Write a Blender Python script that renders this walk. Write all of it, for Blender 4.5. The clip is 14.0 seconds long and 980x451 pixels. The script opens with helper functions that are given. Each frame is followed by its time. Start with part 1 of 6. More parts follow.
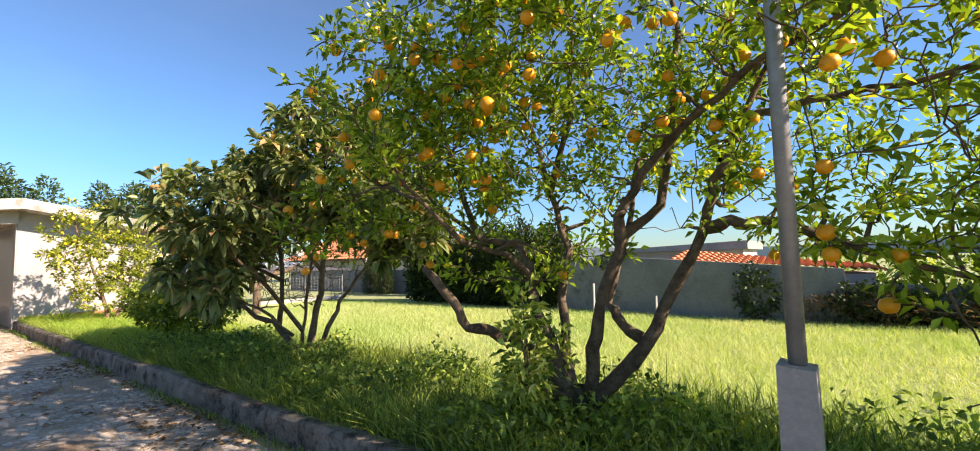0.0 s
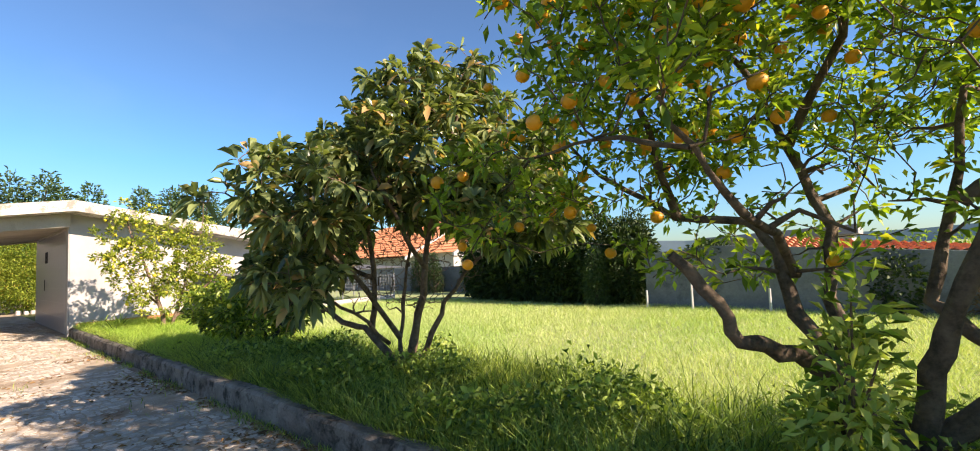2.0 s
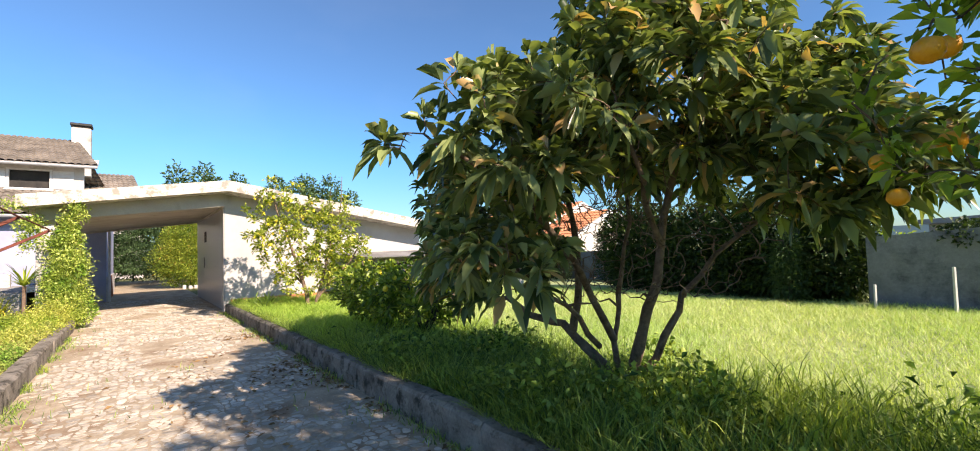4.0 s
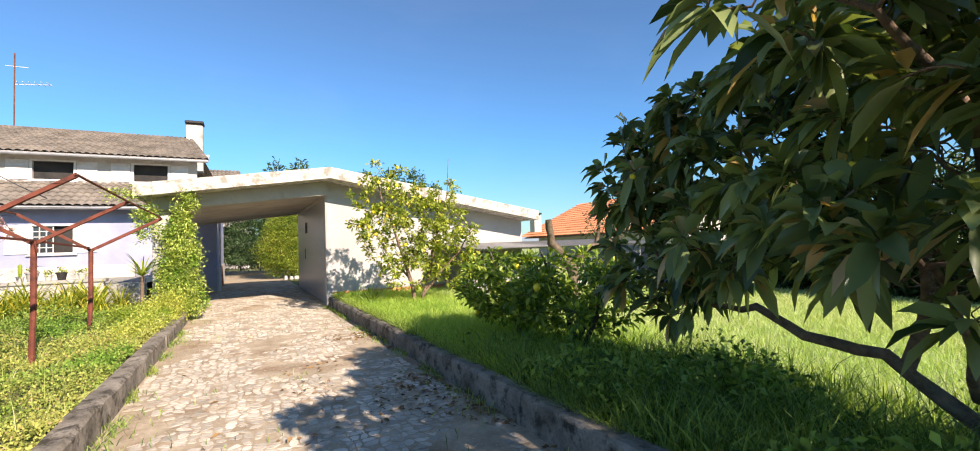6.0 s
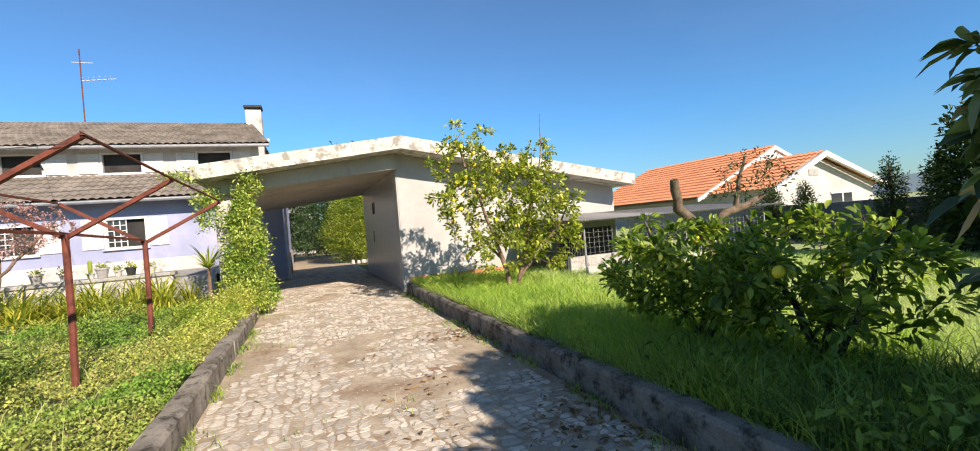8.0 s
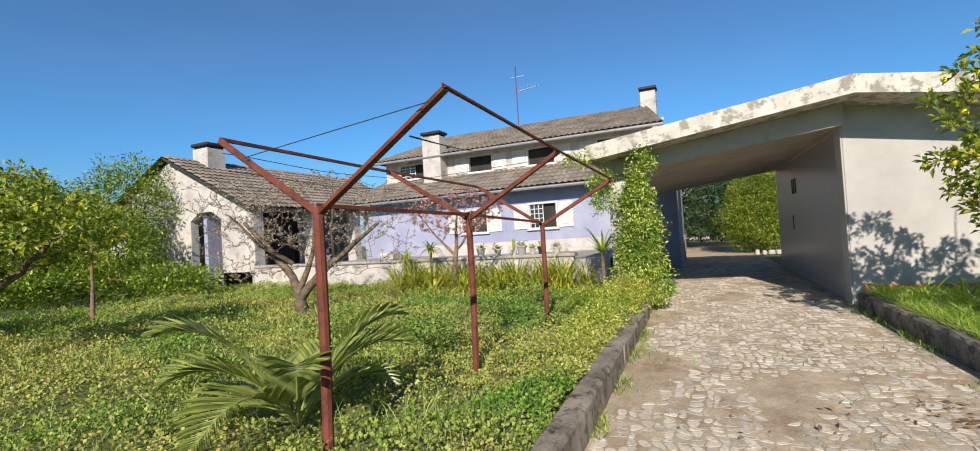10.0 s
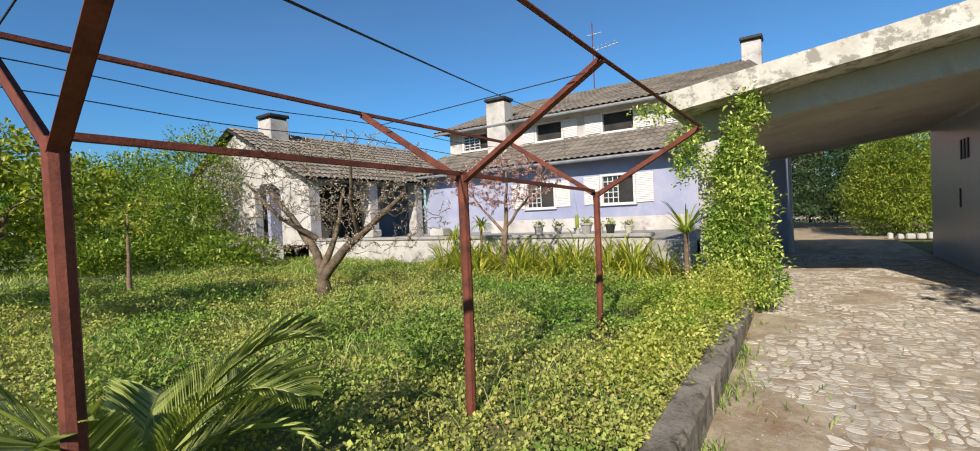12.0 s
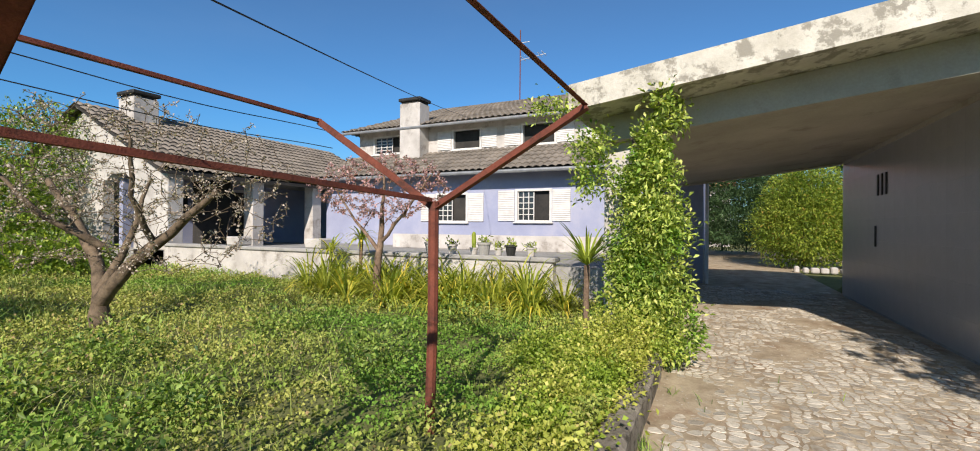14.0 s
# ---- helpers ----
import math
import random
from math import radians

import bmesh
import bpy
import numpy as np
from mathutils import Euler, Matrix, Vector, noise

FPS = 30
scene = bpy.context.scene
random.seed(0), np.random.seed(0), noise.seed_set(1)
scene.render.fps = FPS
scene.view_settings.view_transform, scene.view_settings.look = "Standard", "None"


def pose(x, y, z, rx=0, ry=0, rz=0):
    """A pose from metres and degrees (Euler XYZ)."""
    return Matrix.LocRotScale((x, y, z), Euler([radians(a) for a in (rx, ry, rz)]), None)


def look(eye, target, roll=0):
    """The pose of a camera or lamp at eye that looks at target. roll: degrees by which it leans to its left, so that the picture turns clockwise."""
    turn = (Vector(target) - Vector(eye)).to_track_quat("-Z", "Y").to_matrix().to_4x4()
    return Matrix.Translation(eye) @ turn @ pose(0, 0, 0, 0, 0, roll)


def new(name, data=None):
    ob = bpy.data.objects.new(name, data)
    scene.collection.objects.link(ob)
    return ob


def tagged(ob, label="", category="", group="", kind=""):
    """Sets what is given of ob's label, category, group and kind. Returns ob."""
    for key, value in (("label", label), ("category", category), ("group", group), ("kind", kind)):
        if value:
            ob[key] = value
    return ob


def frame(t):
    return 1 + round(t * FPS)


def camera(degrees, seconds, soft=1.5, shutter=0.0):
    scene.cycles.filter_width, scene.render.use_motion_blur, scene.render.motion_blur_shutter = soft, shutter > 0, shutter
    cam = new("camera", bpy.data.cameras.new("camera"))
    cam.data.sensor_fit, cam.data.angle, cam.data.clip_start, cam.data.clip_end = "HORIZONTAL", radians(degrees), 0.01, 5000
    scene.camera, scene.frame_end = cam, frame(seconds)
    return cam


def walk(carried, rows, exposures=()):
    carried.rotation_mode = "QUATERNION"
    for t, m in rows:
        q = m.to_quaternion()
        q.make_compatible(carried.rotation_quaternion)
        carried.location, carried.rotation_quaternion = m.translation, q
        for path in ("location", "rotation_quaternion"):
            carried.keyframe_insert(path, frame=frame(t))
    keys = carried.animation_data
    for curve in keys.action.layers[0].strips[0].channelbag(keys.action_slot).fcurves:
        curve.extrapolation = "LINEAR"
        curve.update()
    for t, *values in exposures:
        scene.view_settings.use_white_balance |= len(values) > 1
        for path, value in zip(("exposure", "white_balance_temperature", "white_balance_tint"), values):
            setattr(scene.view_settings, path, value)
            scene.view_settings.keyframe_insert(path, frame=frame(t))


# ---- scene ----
cam = camera(92.9, 14.0, soft=1.0)
METRES, EYE, TILT, LEAN, TURN = 13.0, 1.6, 0.0, 0.0, 37.5
ROWS = [
    (0.0, 0.0, 0.0, 0.0, 0.11, 4.34, 1.44),
    (0.5, -0.0162, 0.0204, 0.0009, -8.55, 4.08, 0.83),
    (1.0, -0.0388, 0.0392, 0.001, -13.29, 4.02, 1.75),
    (1.5, -0.068, 0.0618, -0.0009, -3.13, 4.46, 3.09),
    (2.0, -0.0985, 0.0837, -0.001, 3.16, 3.99, 2.77),
    (2.5, -0.1244, 0.1065, -0.0023, 5.29, 3.5, 2.99),
    (3.0, -0.1518, 0.1328, -0.002, 9.66, 3.6, 2.7),
    (3.5, -0.1797, 0.1548, -0.0023, 11.92, 3.39, 2.75),
    (4.0, -0.2074, 0.1823, -0.0049, 15.17, 2.84, 2.0),
    (6.5, -0.3526, 0.2912, -0.0071, 25.44, 2.17, 2.62),
    (7.0, -0.3853, 0.314, -0.0073, 25.41, 1.31, 4.07),
    (7.5, -0.4171, 0.3349, -0.0087, 25.89, 0.05, 5.19),
    (8.0, -0.449, 0.3589, -0.0072, 30.89, -0.28, 4.68),
    (8.5, -0.4809, 0.3762, -0.0065, 37.17, -0.45, 4.71),
    (9.0, -0.5107, 0.3968, -0.0052, 51.81, 0.77, 4.65),
    (11.5, -0.6511, 0.4762, -0.0084, 90.12, -0.37, 2.88),
    (12.0, -0.6846, 0.4963, -0.0097, 86.16, -1.22, 2.7),
    (12.5, -0.7165, 0.5174, -0.0094, 79.25, -1.77, 5.99),
    (13.0, -0.7483, 0.5408, -0.0089, 77.44, -2.24, 4.69),
    (13.5, -0.7802, 0.5577, -0.0064, 77.15, -1.84, 3.74),
    (14.0, -0.8066, 0.5815, -0.0073, 78.02, 0.14, -0.49),
]
walk(cam, [(t, pose(0, 0, EYE, TILT, LEAN, TURN) @ pose(METRES * x, METRES * y, METRES * z, 90 + pitch, roll, yaw)) for t, x, y, z, yaw, pitch, roll in ROWS], exposures=[(0.0, 1.18, 7850, 27), (2.0, 1.14, 7650, 24), (4.0, 1.10, 7400, 22), (6.5, 1.0, 7250, 19), (7.5, 0.90, 7150, 18), (9.0, 0.48, 6850, 15), (11.5, 0.37, 6700, 12), (14.0, 0.37, 6700, 13)])

# sun and sky
SUN_WAY = Vector((-1.63, -0.42, -1.0)).normalized()      # the way the sunlight travels
sun = new("sun", bpy.data.lights.new("sun", "SUN"))
sun.data.energy, sun.data.angle, sun.data.color = 5.0, radians(0.6), (1.0, 0.93, 0.82)
sun.matrix_world = look((0, 0, 40), Vector((0, 0, 40)) + SUN_WAY)
world = bpy.data.worlds.new("world")
scene.world = world
world.use_nodes = True
wn = world.node_tree.nodes
sky = wn.new("ShaderNodeTexSky")
sky.sky_type, sky.sun_disc = "NISHITA", False
sky.sun_elevation = math.asin(-SUN_WAY.z)
sky.sun_rotation = math.atan2(-SUN_WAY.x, -SUN_WAY.y)
sky.air_density, sky.dust_density, sky.ozone_density = 1.0, 0.3, 2.5
# thin wisps of high cloud
wl = world.node_tree.links
wm = wn.new("ShaderNodeMapping")
wm.inputs["Scale"].default_value, wm.inputs["Rotation"].default_value = (1.0, 2.4, 5.0), (0.0, 0.35, 0.6)
wt = wn.new("ShaderNodeTexNoise")
wt.inputs["Scale"].default_value, wt.inputs["Detail"].default_value, wt.inputs["Roughness"].default_value = 1.3, 5.0, 0.55
wr = wn.new("ShaderNodeMapRange")
for i, v in ((1, 0.5), (2, 0.85), (3, 0.0), (4, 0.04)):
    wr.inputs[i].default_value = v
wx = wn.new("ShaderNodeMix")
wx.data_type = "RGBA"
wx.inputs[7].default_value = (6.5, 7.4, 8.6, 1)
wl.new(wn.new("ShaderNodeTexCoord").outputs["Generated"], wm.inputs[0])
wl.new(wm.outputs[0], wt.inputs["Vector"])
wl.new(wt.outputs["Fac"], wr.inputs[0])
wl.new(wr.outputs[0], wx.inputs[0])
tint = wn.new("ShaderNodeMix")
tint.data_type, tint.blend_type, tint.inputs[0].default_value = "RGBA", "MULTIPLY", 1.0
height = wn.new("ShaderNodeSeparateXYZ")
haze = wn.new("ShaderNodeValToRGB")
for el, (at, tone) in zip((haze.color_ramp.elements[0], haze.color_ramp.elements[1], haze.color_ramp.elements.new(0.2)),
                          ((0.0, (0.56, 0.85, 1.05)), (0.5, (0.38, 1.32, 2.15)), (0.2, (0.45, 1.01, 1.42)))):
    el.position, el.color = at, (*tone, 1)
wl.new(wm.inputs[0].links[0].from_socket, height.inputs[0])
wl.new(height.outputs["Z"], haze.inputs[0])
wl.new(haze.outputs[0], tint.inputs[7])
wl.new(sky.outputs[0], tint.inputs[6])
wl.new(tint.outputs[2], wx.inputs[6])
wl.new(wx.outputs[2], wn["Background"].inputs[0])
wn["Background"].inputs[1].default_value = 0.076

# ---- materials ----


def ramp_of(nt, fac, stops):
    r = nt.nodes.new("ShaderNodeValToRGB")
    e = r.color_ramp.elements
    while len(e) < len(stops):
        e.new(0.5)
    for el, (p, c) in zip(e, stops):
        el.position, el.color = p, (*c, 1)
    nt.links.new(fac, r.inputs[0])
    return r.outputs[0]


def noise_of(nt, vec, scale, detail=5, rough=0.6):
    n = nt.nodes.new("ShaderNodeTexNoise")
    n.inputs["Scale"].default_value, n.inputs["Detail"].default_value, n.inputs["Roughness"].default_value = scale, detail, rough
    nt.links.new(vec, n.inputs["Vector"])
    return n.outputs["Fac"]


def mix_of(nt, fac, a, b, mode="MIX"):
    m = nt.nodes.new("ShaderNodeMix")
    m.data_type, m.blend_type = "RGBA", mode
    if isinstance(fac, float):
        m.inputs[0].default_value = fac
    else:
        nt.links.new(fac, m.inputs[0])
    for sock, v in ((m.inputs[6], a), (m.inputs[7], b)):
        if isinstance(v, tuple):
            sock.default_value = (*v, 1)
        else:
            nt.links.new(v, sock)
    return m.outputs[2]


def surface(name, dark, light, scale=3.0, fine=40.0, rough=0.85, bump=0.3, stain=None, stain_at=(0.55, 0.7), stain_scale=1.2,
            metal=0.0, vary=0.0, island=False, spec=0.3, bump_scale=None):
    """A weathered surface: two colours mixed by noise at two scales, stains with a shape of their own, fine relief."""
    m = bpy.data.materials.new(name)
    m.use_nodes = True
    nt = m.node_tree
    b = nt.nodes["Principled BSDF"]
    co = nt.nodes.new("ShaderNodeTexCoord").outputs["Object"]
    big, small = noise_of(nt, co, scale), noise_of(nt, co, fine, 4, 0.7)
    add = nt.nodes.new("ShaderNodeMath")
    add.operation = "MULTIPLY_ADD"
    nt.links.new(small, add.inputs[0])
    add.inputs[1].default_value = 0.45
    nt.links.new(big, add.inputs[2])
    col = ramp_of(nt, add.outputs[0], [(0.5, dark), (0.95, light)])
    if stain:
        s = noise_of(nt, co, stain_scale, 8, 0.72)
        mask = ramp_of(nt, s, [(stain_at[0], (0, 0, 0)), (stain_at[1], (1, 1, 1))])
        col = mix_of(nt, mask, col, stain)
    if vary:
        if island:
            rnd = nt.nodes.new("ShaderNodeNewGeometry").outputs["Random Per Island"]
        else:
            rnd = nt.nodes.new("ShaderNodeObjectInfo").outputs["Random"]
        tone = ramp_of(nt, rnd, [(0, (1 - vary,) * 3), (1, (1.0, 1.0, 1.0))])
        col = mix_of(nt, 1.0, col, tone, "MULTIPLY")
    nt.links.new(col, b.inputs["Base Color"])
    b.inputs["Roughness"].default_value, b.inputs["Metallic"].default_value = rough, metal
    b.inputs["Specular IOR Level"].default_value = spec
    if bump:
        bp = nt.nodes.new("ShaderNodeBump")
        bp.inputs["Strength"].default_value, bp.inputs["Distance"].default_value = bump, 0.01
        nt.links.new(noise_of(nt, co, bump_scale or fine, 6, 0.7), bp.inputs["Height"])
        nt.links.new(bp.outputs[0], b.inputs["Normal"])
    return m


def foliage(name, dark, light, rough=0.45, glow=0.35, yellow=None, share=0.9, patch=None, patch_scale=1.0, patch_at=(0.5, 0.62)):
    """Leaves: each its own tone, thin enough to let some light through."""
    m = bpy.data.materials.new(name)
    m.use_nodes = True
    nt = m.node_tree
    b = nt.nodes["Principled BSDF"]
    rnd = nt.nodes.new("ShaderNodeNewGeometry").outputs["Random Per Island"]
    stops = [(0, dark), (0.8, light)]
    if yellow:
        stops += [(share, light), (min(1.0, share + 0.04), yellow)]
    col = ramp_of(nt, rnd, stops)
    if patch:
        where = noise_of(nt, nt.nodes.new("ShaderNodeTexCoord").outputs["Object"], patch_scale, 4, 0.65)
        mask = ramp_of(nt, where, [(patch_at[0], (0, 0, 0)), (patch_at[1], (1, 1, 1))])
        col = mix_of(nt, mask, col, mix_of(nt, 1.0, col, patch, "MULTIPLY"))
    nt.links.new(col, b.inputs["Base Color"])
    b.inputs["Roughness"].default_value = rough
    b.inputs["Specular IOR Level"].default_value = 0.35
    tr = nt.nodes.new("ShaderNodeBsdfTranslucent")
    nt.links.new(mix_of(nt, 1.0, col, (1.5, 1.55, 0.6), "MULTIPLY"), tr.inputs[0])
    mx = nt.nodes.new("ShaderNodeMixShader")
    mx.inputs[0].default_value = glow
    nt.links.new(b.outputs[0], mx.inputs[1])
    nt.links.new(tr.outputs[0], mx.inputs[2])
    nt.links.new(mx.outputs[0], nt.nodes["Material Output"].inputs[0])
    return m


M = {
    "soil_grass": surface("soil_grass", (0.085, 0.10, 0.03), (0.19, 0.20, 0.075), 0.8, 30, 0.95, 0.8, (0.12, 0.08, 0.05), (0.60, 0.78), 1.6),
    "drive_dirt": surface("drive_dirt", (0.25, 0.19, 0.125), (0.52, 0.43, 0.31), 2.6, 20, 0.95, 1.0, (0.26, 0.165, 0.10), (0.53, 0.66), 1.2),
    "cobble": surface("cobble", (0.43, 0.375, 0.295), (0.80, 0.735, 0.625), 3.2, 26, 0.9, 0.8, (0.38, 0.29, 0.19), (0.52, 0.67), 2.1, vary=0.42, island=True),
    "cobble_piece": surface("cobble_piece", (0.43, 0.375, 0.295), (0.80, 0.735, 0.625), 3.2, 26, 0.9, 0.8, (0.38, 0.29, 0.19), (0.52, 0.67), 2.1, vary=0.42),
    "kerb": surface("kerb", (0.09, 0.078, 0.06), (0.36, 0.32, 0.265), 2.5, 45, 0.95, 1.0, (0.055, 0.047, 0.035), (0.50, 0.62), 6, vary=0.15, bump_scale=28),
    "white_wall": surface("white_wall", (0.35, 0.335, 0.315), (0.50, 0.48, 0.455), 0.9, 60, 0.9, 0.25, (0.28, 0.265, 0.24), (0.58, 0.8), 1.1),
    "grey_tiles": surface("grey_tiles", (0.25, 0.25, 0.26), (0.36, 0.36, 0.37), 0.9, 50, 0.28, 0.06, (0.22, 0.21, 0.20), (0.52, 0.75), 1.0, spec=0.5),
    "soffit": surface("soffit", (0.32, 0.295, 0.255), (0.46, 0.43, 0.38), 0.9, 40, 0.9, 0.2, (0.22, 0.195, 0.16), (0.56, 0.75), 1.2),
    "fascia": surface("fascia", (0.43, 0.40, 0.34), (0.62, 0.59, 0.52), 3.0, 30, 0.95, 0.6, (0.27, 0.25, 0.21), (0.50, 0.57), 4.5),
    "blue_wall": surface("blue_wall", (0.25, 0.27, 0.39), (0.345, 0.365, 0.485), 0.8, 60, 0.9, 0.25, (0.39, 0.38, 0.445), (0.5, 0.8), 0.8),
    "pale_wall": surface("pale_wall", (0.36, 0.335, 0.31), (0.56, 0.53, 0.50), 1.5, 40, 0.92, 0.3, (0.22, 0.195, 0.17), (0.53, 0.70), 2.0),
    "white_wood": surface("white_wood", (0.50, 0.48, 0.46), (0.66, 0.64, 0.62), 4, 60, 0.6, 0.1, (0.38, 0.35, 0.31), (0.6, 0.75), 4),
    "roof_tile": surface("roof_tile", (0.14, 0.12, 0.10), (0.36, 0.31, 0.26), 1.5, 20, 0.95, 0.5, (0.42, 0.29, 0.07), (0.66, 0.78), 0.35, vary=0.4, island=True),
    "orange_roof": surface("orange_roof", (0.58, 0.21, 0.10), (0.80, 0.34, 0.17), 1.0, 18, 0.85, 0.4, (0.48, 0.24, 0.14), (0.55, 0.75), 1.1, vary=0.2, island=True),
    "rust": surface("rust", (0.085, 0.026, 0.018), (0.21, 0.060, 0.037), 6, 60, 0.8, 0.5, (0.05, 0.024, 0.018), (0.53, 0.68), 8),
    "zinc": surface("zinc", (0.22, 0.23, 0.24), (0.36, 0.37, 0.38), 5, 50, 0.5, 0.2, metal=0.5),
    "concrete": surface("concrete", (0.22, 0.21, 0.20), (0.42, 0.41, 0.39), 2, 40, 0.95, 0.5, (0.14, 0.14, 0.13), (0.55, 0.72), 2),
    "shed_wall": surface("shed_wall", (0.15, 0.155, 0.16), (0.28, 0.285, 0.295), 1.2, 25, 0.95, 0.4, (0.10, 0.105, 0.11), (0.5, 0.65), 1.2),
    # near black: the shade of rooms, eaves and recesses put into the colour
    "deep_shade": surface("deep_shade", (0.02, 0.02, 0.02), (0.05, 0.045, 0.04), 2, 20, 0.9, 0.0),
    "black_metal": surface("black_metal", (0.015, 0.015, 0.015), (0.04, 0.038, 0.035), 5, 40, 0.6, 0.1),
    "brick_red": surface("brick_red", (0.40, 0.14, 0.07), (0.55, 0.22, 0.12), 5, 40, 0.9, 0.4),
    "bark": surface("bark", (0.045, 0.033, 0.022), (0.21, 0.155, 0.105), 9, 45, 0.95, 1.0, (0.18, 0.165, 0.11), (0.6, 0.72), 5),
    "bark_pale": surface("bark_pale", (0.08, 0.052, 0.036), (0.29, 0.20, 0.14), 9, 45, 0.95, 1.0, (0.22, 0.20, 0.15), (0.6, 0.72), 5),
    "bark_dark": surface("bark_dark", (0.035, 0.028, 0.022), (0.12, 0.10, 0.08), 9, 45, 0.95, 1.0),
    "orange_fruit": surface("orange_fruit", (0.85, 0.28, 0.008), (0.98, 0.44, 0.015), 3, 120, 0.42, 0.25, vary=0.12, spec=0.5),
    "lemon_fruit": surface("lemon_fruit", (0.85, 0.60, 0.02), (0.95, 0.75, 0.06), 3, 100, 0.45, 0.2, spec=0.5),
    "cable": surface("cable", (0.012, 0.012, 0.012), (0.03, 0.03, 0.03), 5, 40, 0.6, 0.0),
    "grass_blades": foliage("grass_blades", (0.37, 0.47, 0.16), (0.53, 0.60, 0.275), 0.8, 0.32, (0.66, 0.63, 0.45), 0.9, (0.8, 0.92, 0.74), 0.3, (0.46, 0.62)),
    "garden_blade": foliage("garden_blade", (0.16, 0.25, 0.05), (0.44, 0.50, 0.15), 0.7, 0.3, (0.62, 0.56, 0.30), 0.86, (0.7, 0.9, 0.6), 0.5),
    "lush_blade": foliage("lush_blade", (0.20, 0.34, 0.045), (0.46, 0.58, 0.12), 0.6, 0.42, None, 0.9, (0.75, 0.85, 0.7), 0.9),
    "grass_deep": foliage("grass_deep", (0.03, 0.085, 0.018), (0.31, 0.43, 0.09), 0.5, 0.32, None, 0.9, (1.3, 1.15, 1.0), 0.9),
    "cover_leaf": foliage("cover_leaf", (0.19, 0.215, 0.042), (0.47, 0.48, 0.13), 0.8, 0.2, (0.44, 0.31, 0.16), 0.92, (0.42, 0.76, 0.40), 0.55, (0.46, 0.60)),
    "orange_leaf": foliage("orange_leaf", (0.045, 0.11, 0.011), (0.32, 0.45, 0.058), 0.32, 0.44, (0.62, 0.58, 0.07), 0.93),
    "loquat_leaf": foliage("loquat_leaf", (0.03, 0.058, 0.02), (0.28, 0.34, 0.135), 0.28, 0.28, (0.52, 0.34, 0.15), 0.91),
    "lemon_leaf": foliage("lemon_leaf", (0.08, 0.135, 0.014), (0.40, 0.45, 0.075), 0.4, 0.38, (0.68, 0.62, 0.12), 0.89),
    "citrus_dark": foliage("citrus_dark", (0.055, 0.11, 0.015), (0.24, 0.34, 0.055), 0.33, 0.4, (0.46, 0.52, 0.10), 0.84),
    "bud": foliage("bud", (0.26, 0.20, 0.16), (0.56, 0.48, 0.42), 0.7, 0.25),
    "blossom": foliage("blossom", (0.35, 0.17, 0.19), (0.62, 0.40, 0.42), 0.7, 0.3),
    "vine_leaf": foliage("vine_leaf", (0.07, 0.14, 0.015), (0.54, 0.62, 0.15), 0.5, 0.32, (0.70, 0.70, 0.24), 0.9, (0.45, 0.68, 0.4), 2.6, (0.5, 0.62)),
    "creeper_leaf": foliage("creeper_leaf", (0.22, 0.27, 0.03), (0.58, 0.58, 0.14), 0.55, 0.35, (0.70, 0.64, 0.2), 0.88, (0.6, 0.8, 0.5), 1.6, (0.5, 0.62)),
    "palm_leaf": foliage("palm_leaf", (0.08, 0.13, 0.028), (0.38, 0.42, 0.13), 0.36, 0.25),
    "strap_leaf": foliage("strap_leaf", (0.11, 0.18, 0.02), (0.50, 0.51, 0.08), 0.45, 0.36, (0.78, 0.62, 0.10), 0.86),
    "hedge_leaf": foliage("hedge_leaf", (0.015, 0.035, 0.009), (0.055, 0.095, 0.022), 0.6, 0.15),
    "hedge_bright": foliage("hedge_bright", (0.08, 0.15, 0.016), (0.36, 0.42, 0.06), 0.55, 0.25, (0.45, 0.30, 0.07), 0.93, (0.55, 0.7, 0.5), 0.8, (0.5, 0.62)),
    "cedar_leaf": foliage("cedar_leaf", (0.03, 0.07, 0.03), (0.08, 0.14, 0.05), 0.6, 0.2),
    "fallen": foliage("fallen", (0.10, 0.055, 0.025), (0.30, 0.19, 0.09), 0.8, 0.1),
    "dry_twig": surface("dry_twig", (0.12, 0.08, 0.05), (0.28, 0.20, 0.14), 8, 40, 0.95, 0.3),
    # blue-grey of far haze painted onto the hills
    "far_haze": surface("far_haze", (0.22, 0.28, 0.36), (0.28, 0.34, 0.42), 0.02, 0.1, 0.95, 0.0),
}
nt = M["soil_grass"].node_tree
bare = nt.nodes["Principled BSDF"].inputs["Base Color"].links[0].from_socket
where = nt.nodes.new("ShaderNodeTexCoord").outputs["Object"]
axes = nt.nodes.new("ShaderNodeSeparateXYZ")
nt.links.new(where, axes.inputs[0])
edge = nt.nodes.new("ShaderNodeMath")
edge.operation = "MULTIPLY_ADD"
edge.inputs[1].default_value = 2.0
nt.links.new(noise_of(nt, where, 0.7), edge.inputs[0])
nt.links.new(axes.outputs["Y"], edge.inputs[2])
span = nt.nodes.new("ShaderNodeMapRange")
for i, v in ((1, 4.9), (2, 6.0), (3, 0.0), (4, 1.0)):
    span.inputs[i].default_value = v
nt.links.new(edge.outputs[0], span.inputs[0])
thatch = ramp_of(nt, noise_of(nt, where, 9.0), [(0.3, (0.24, 0.30, 0.12)), (0.7, (0.38, 0.43, 0.20))])
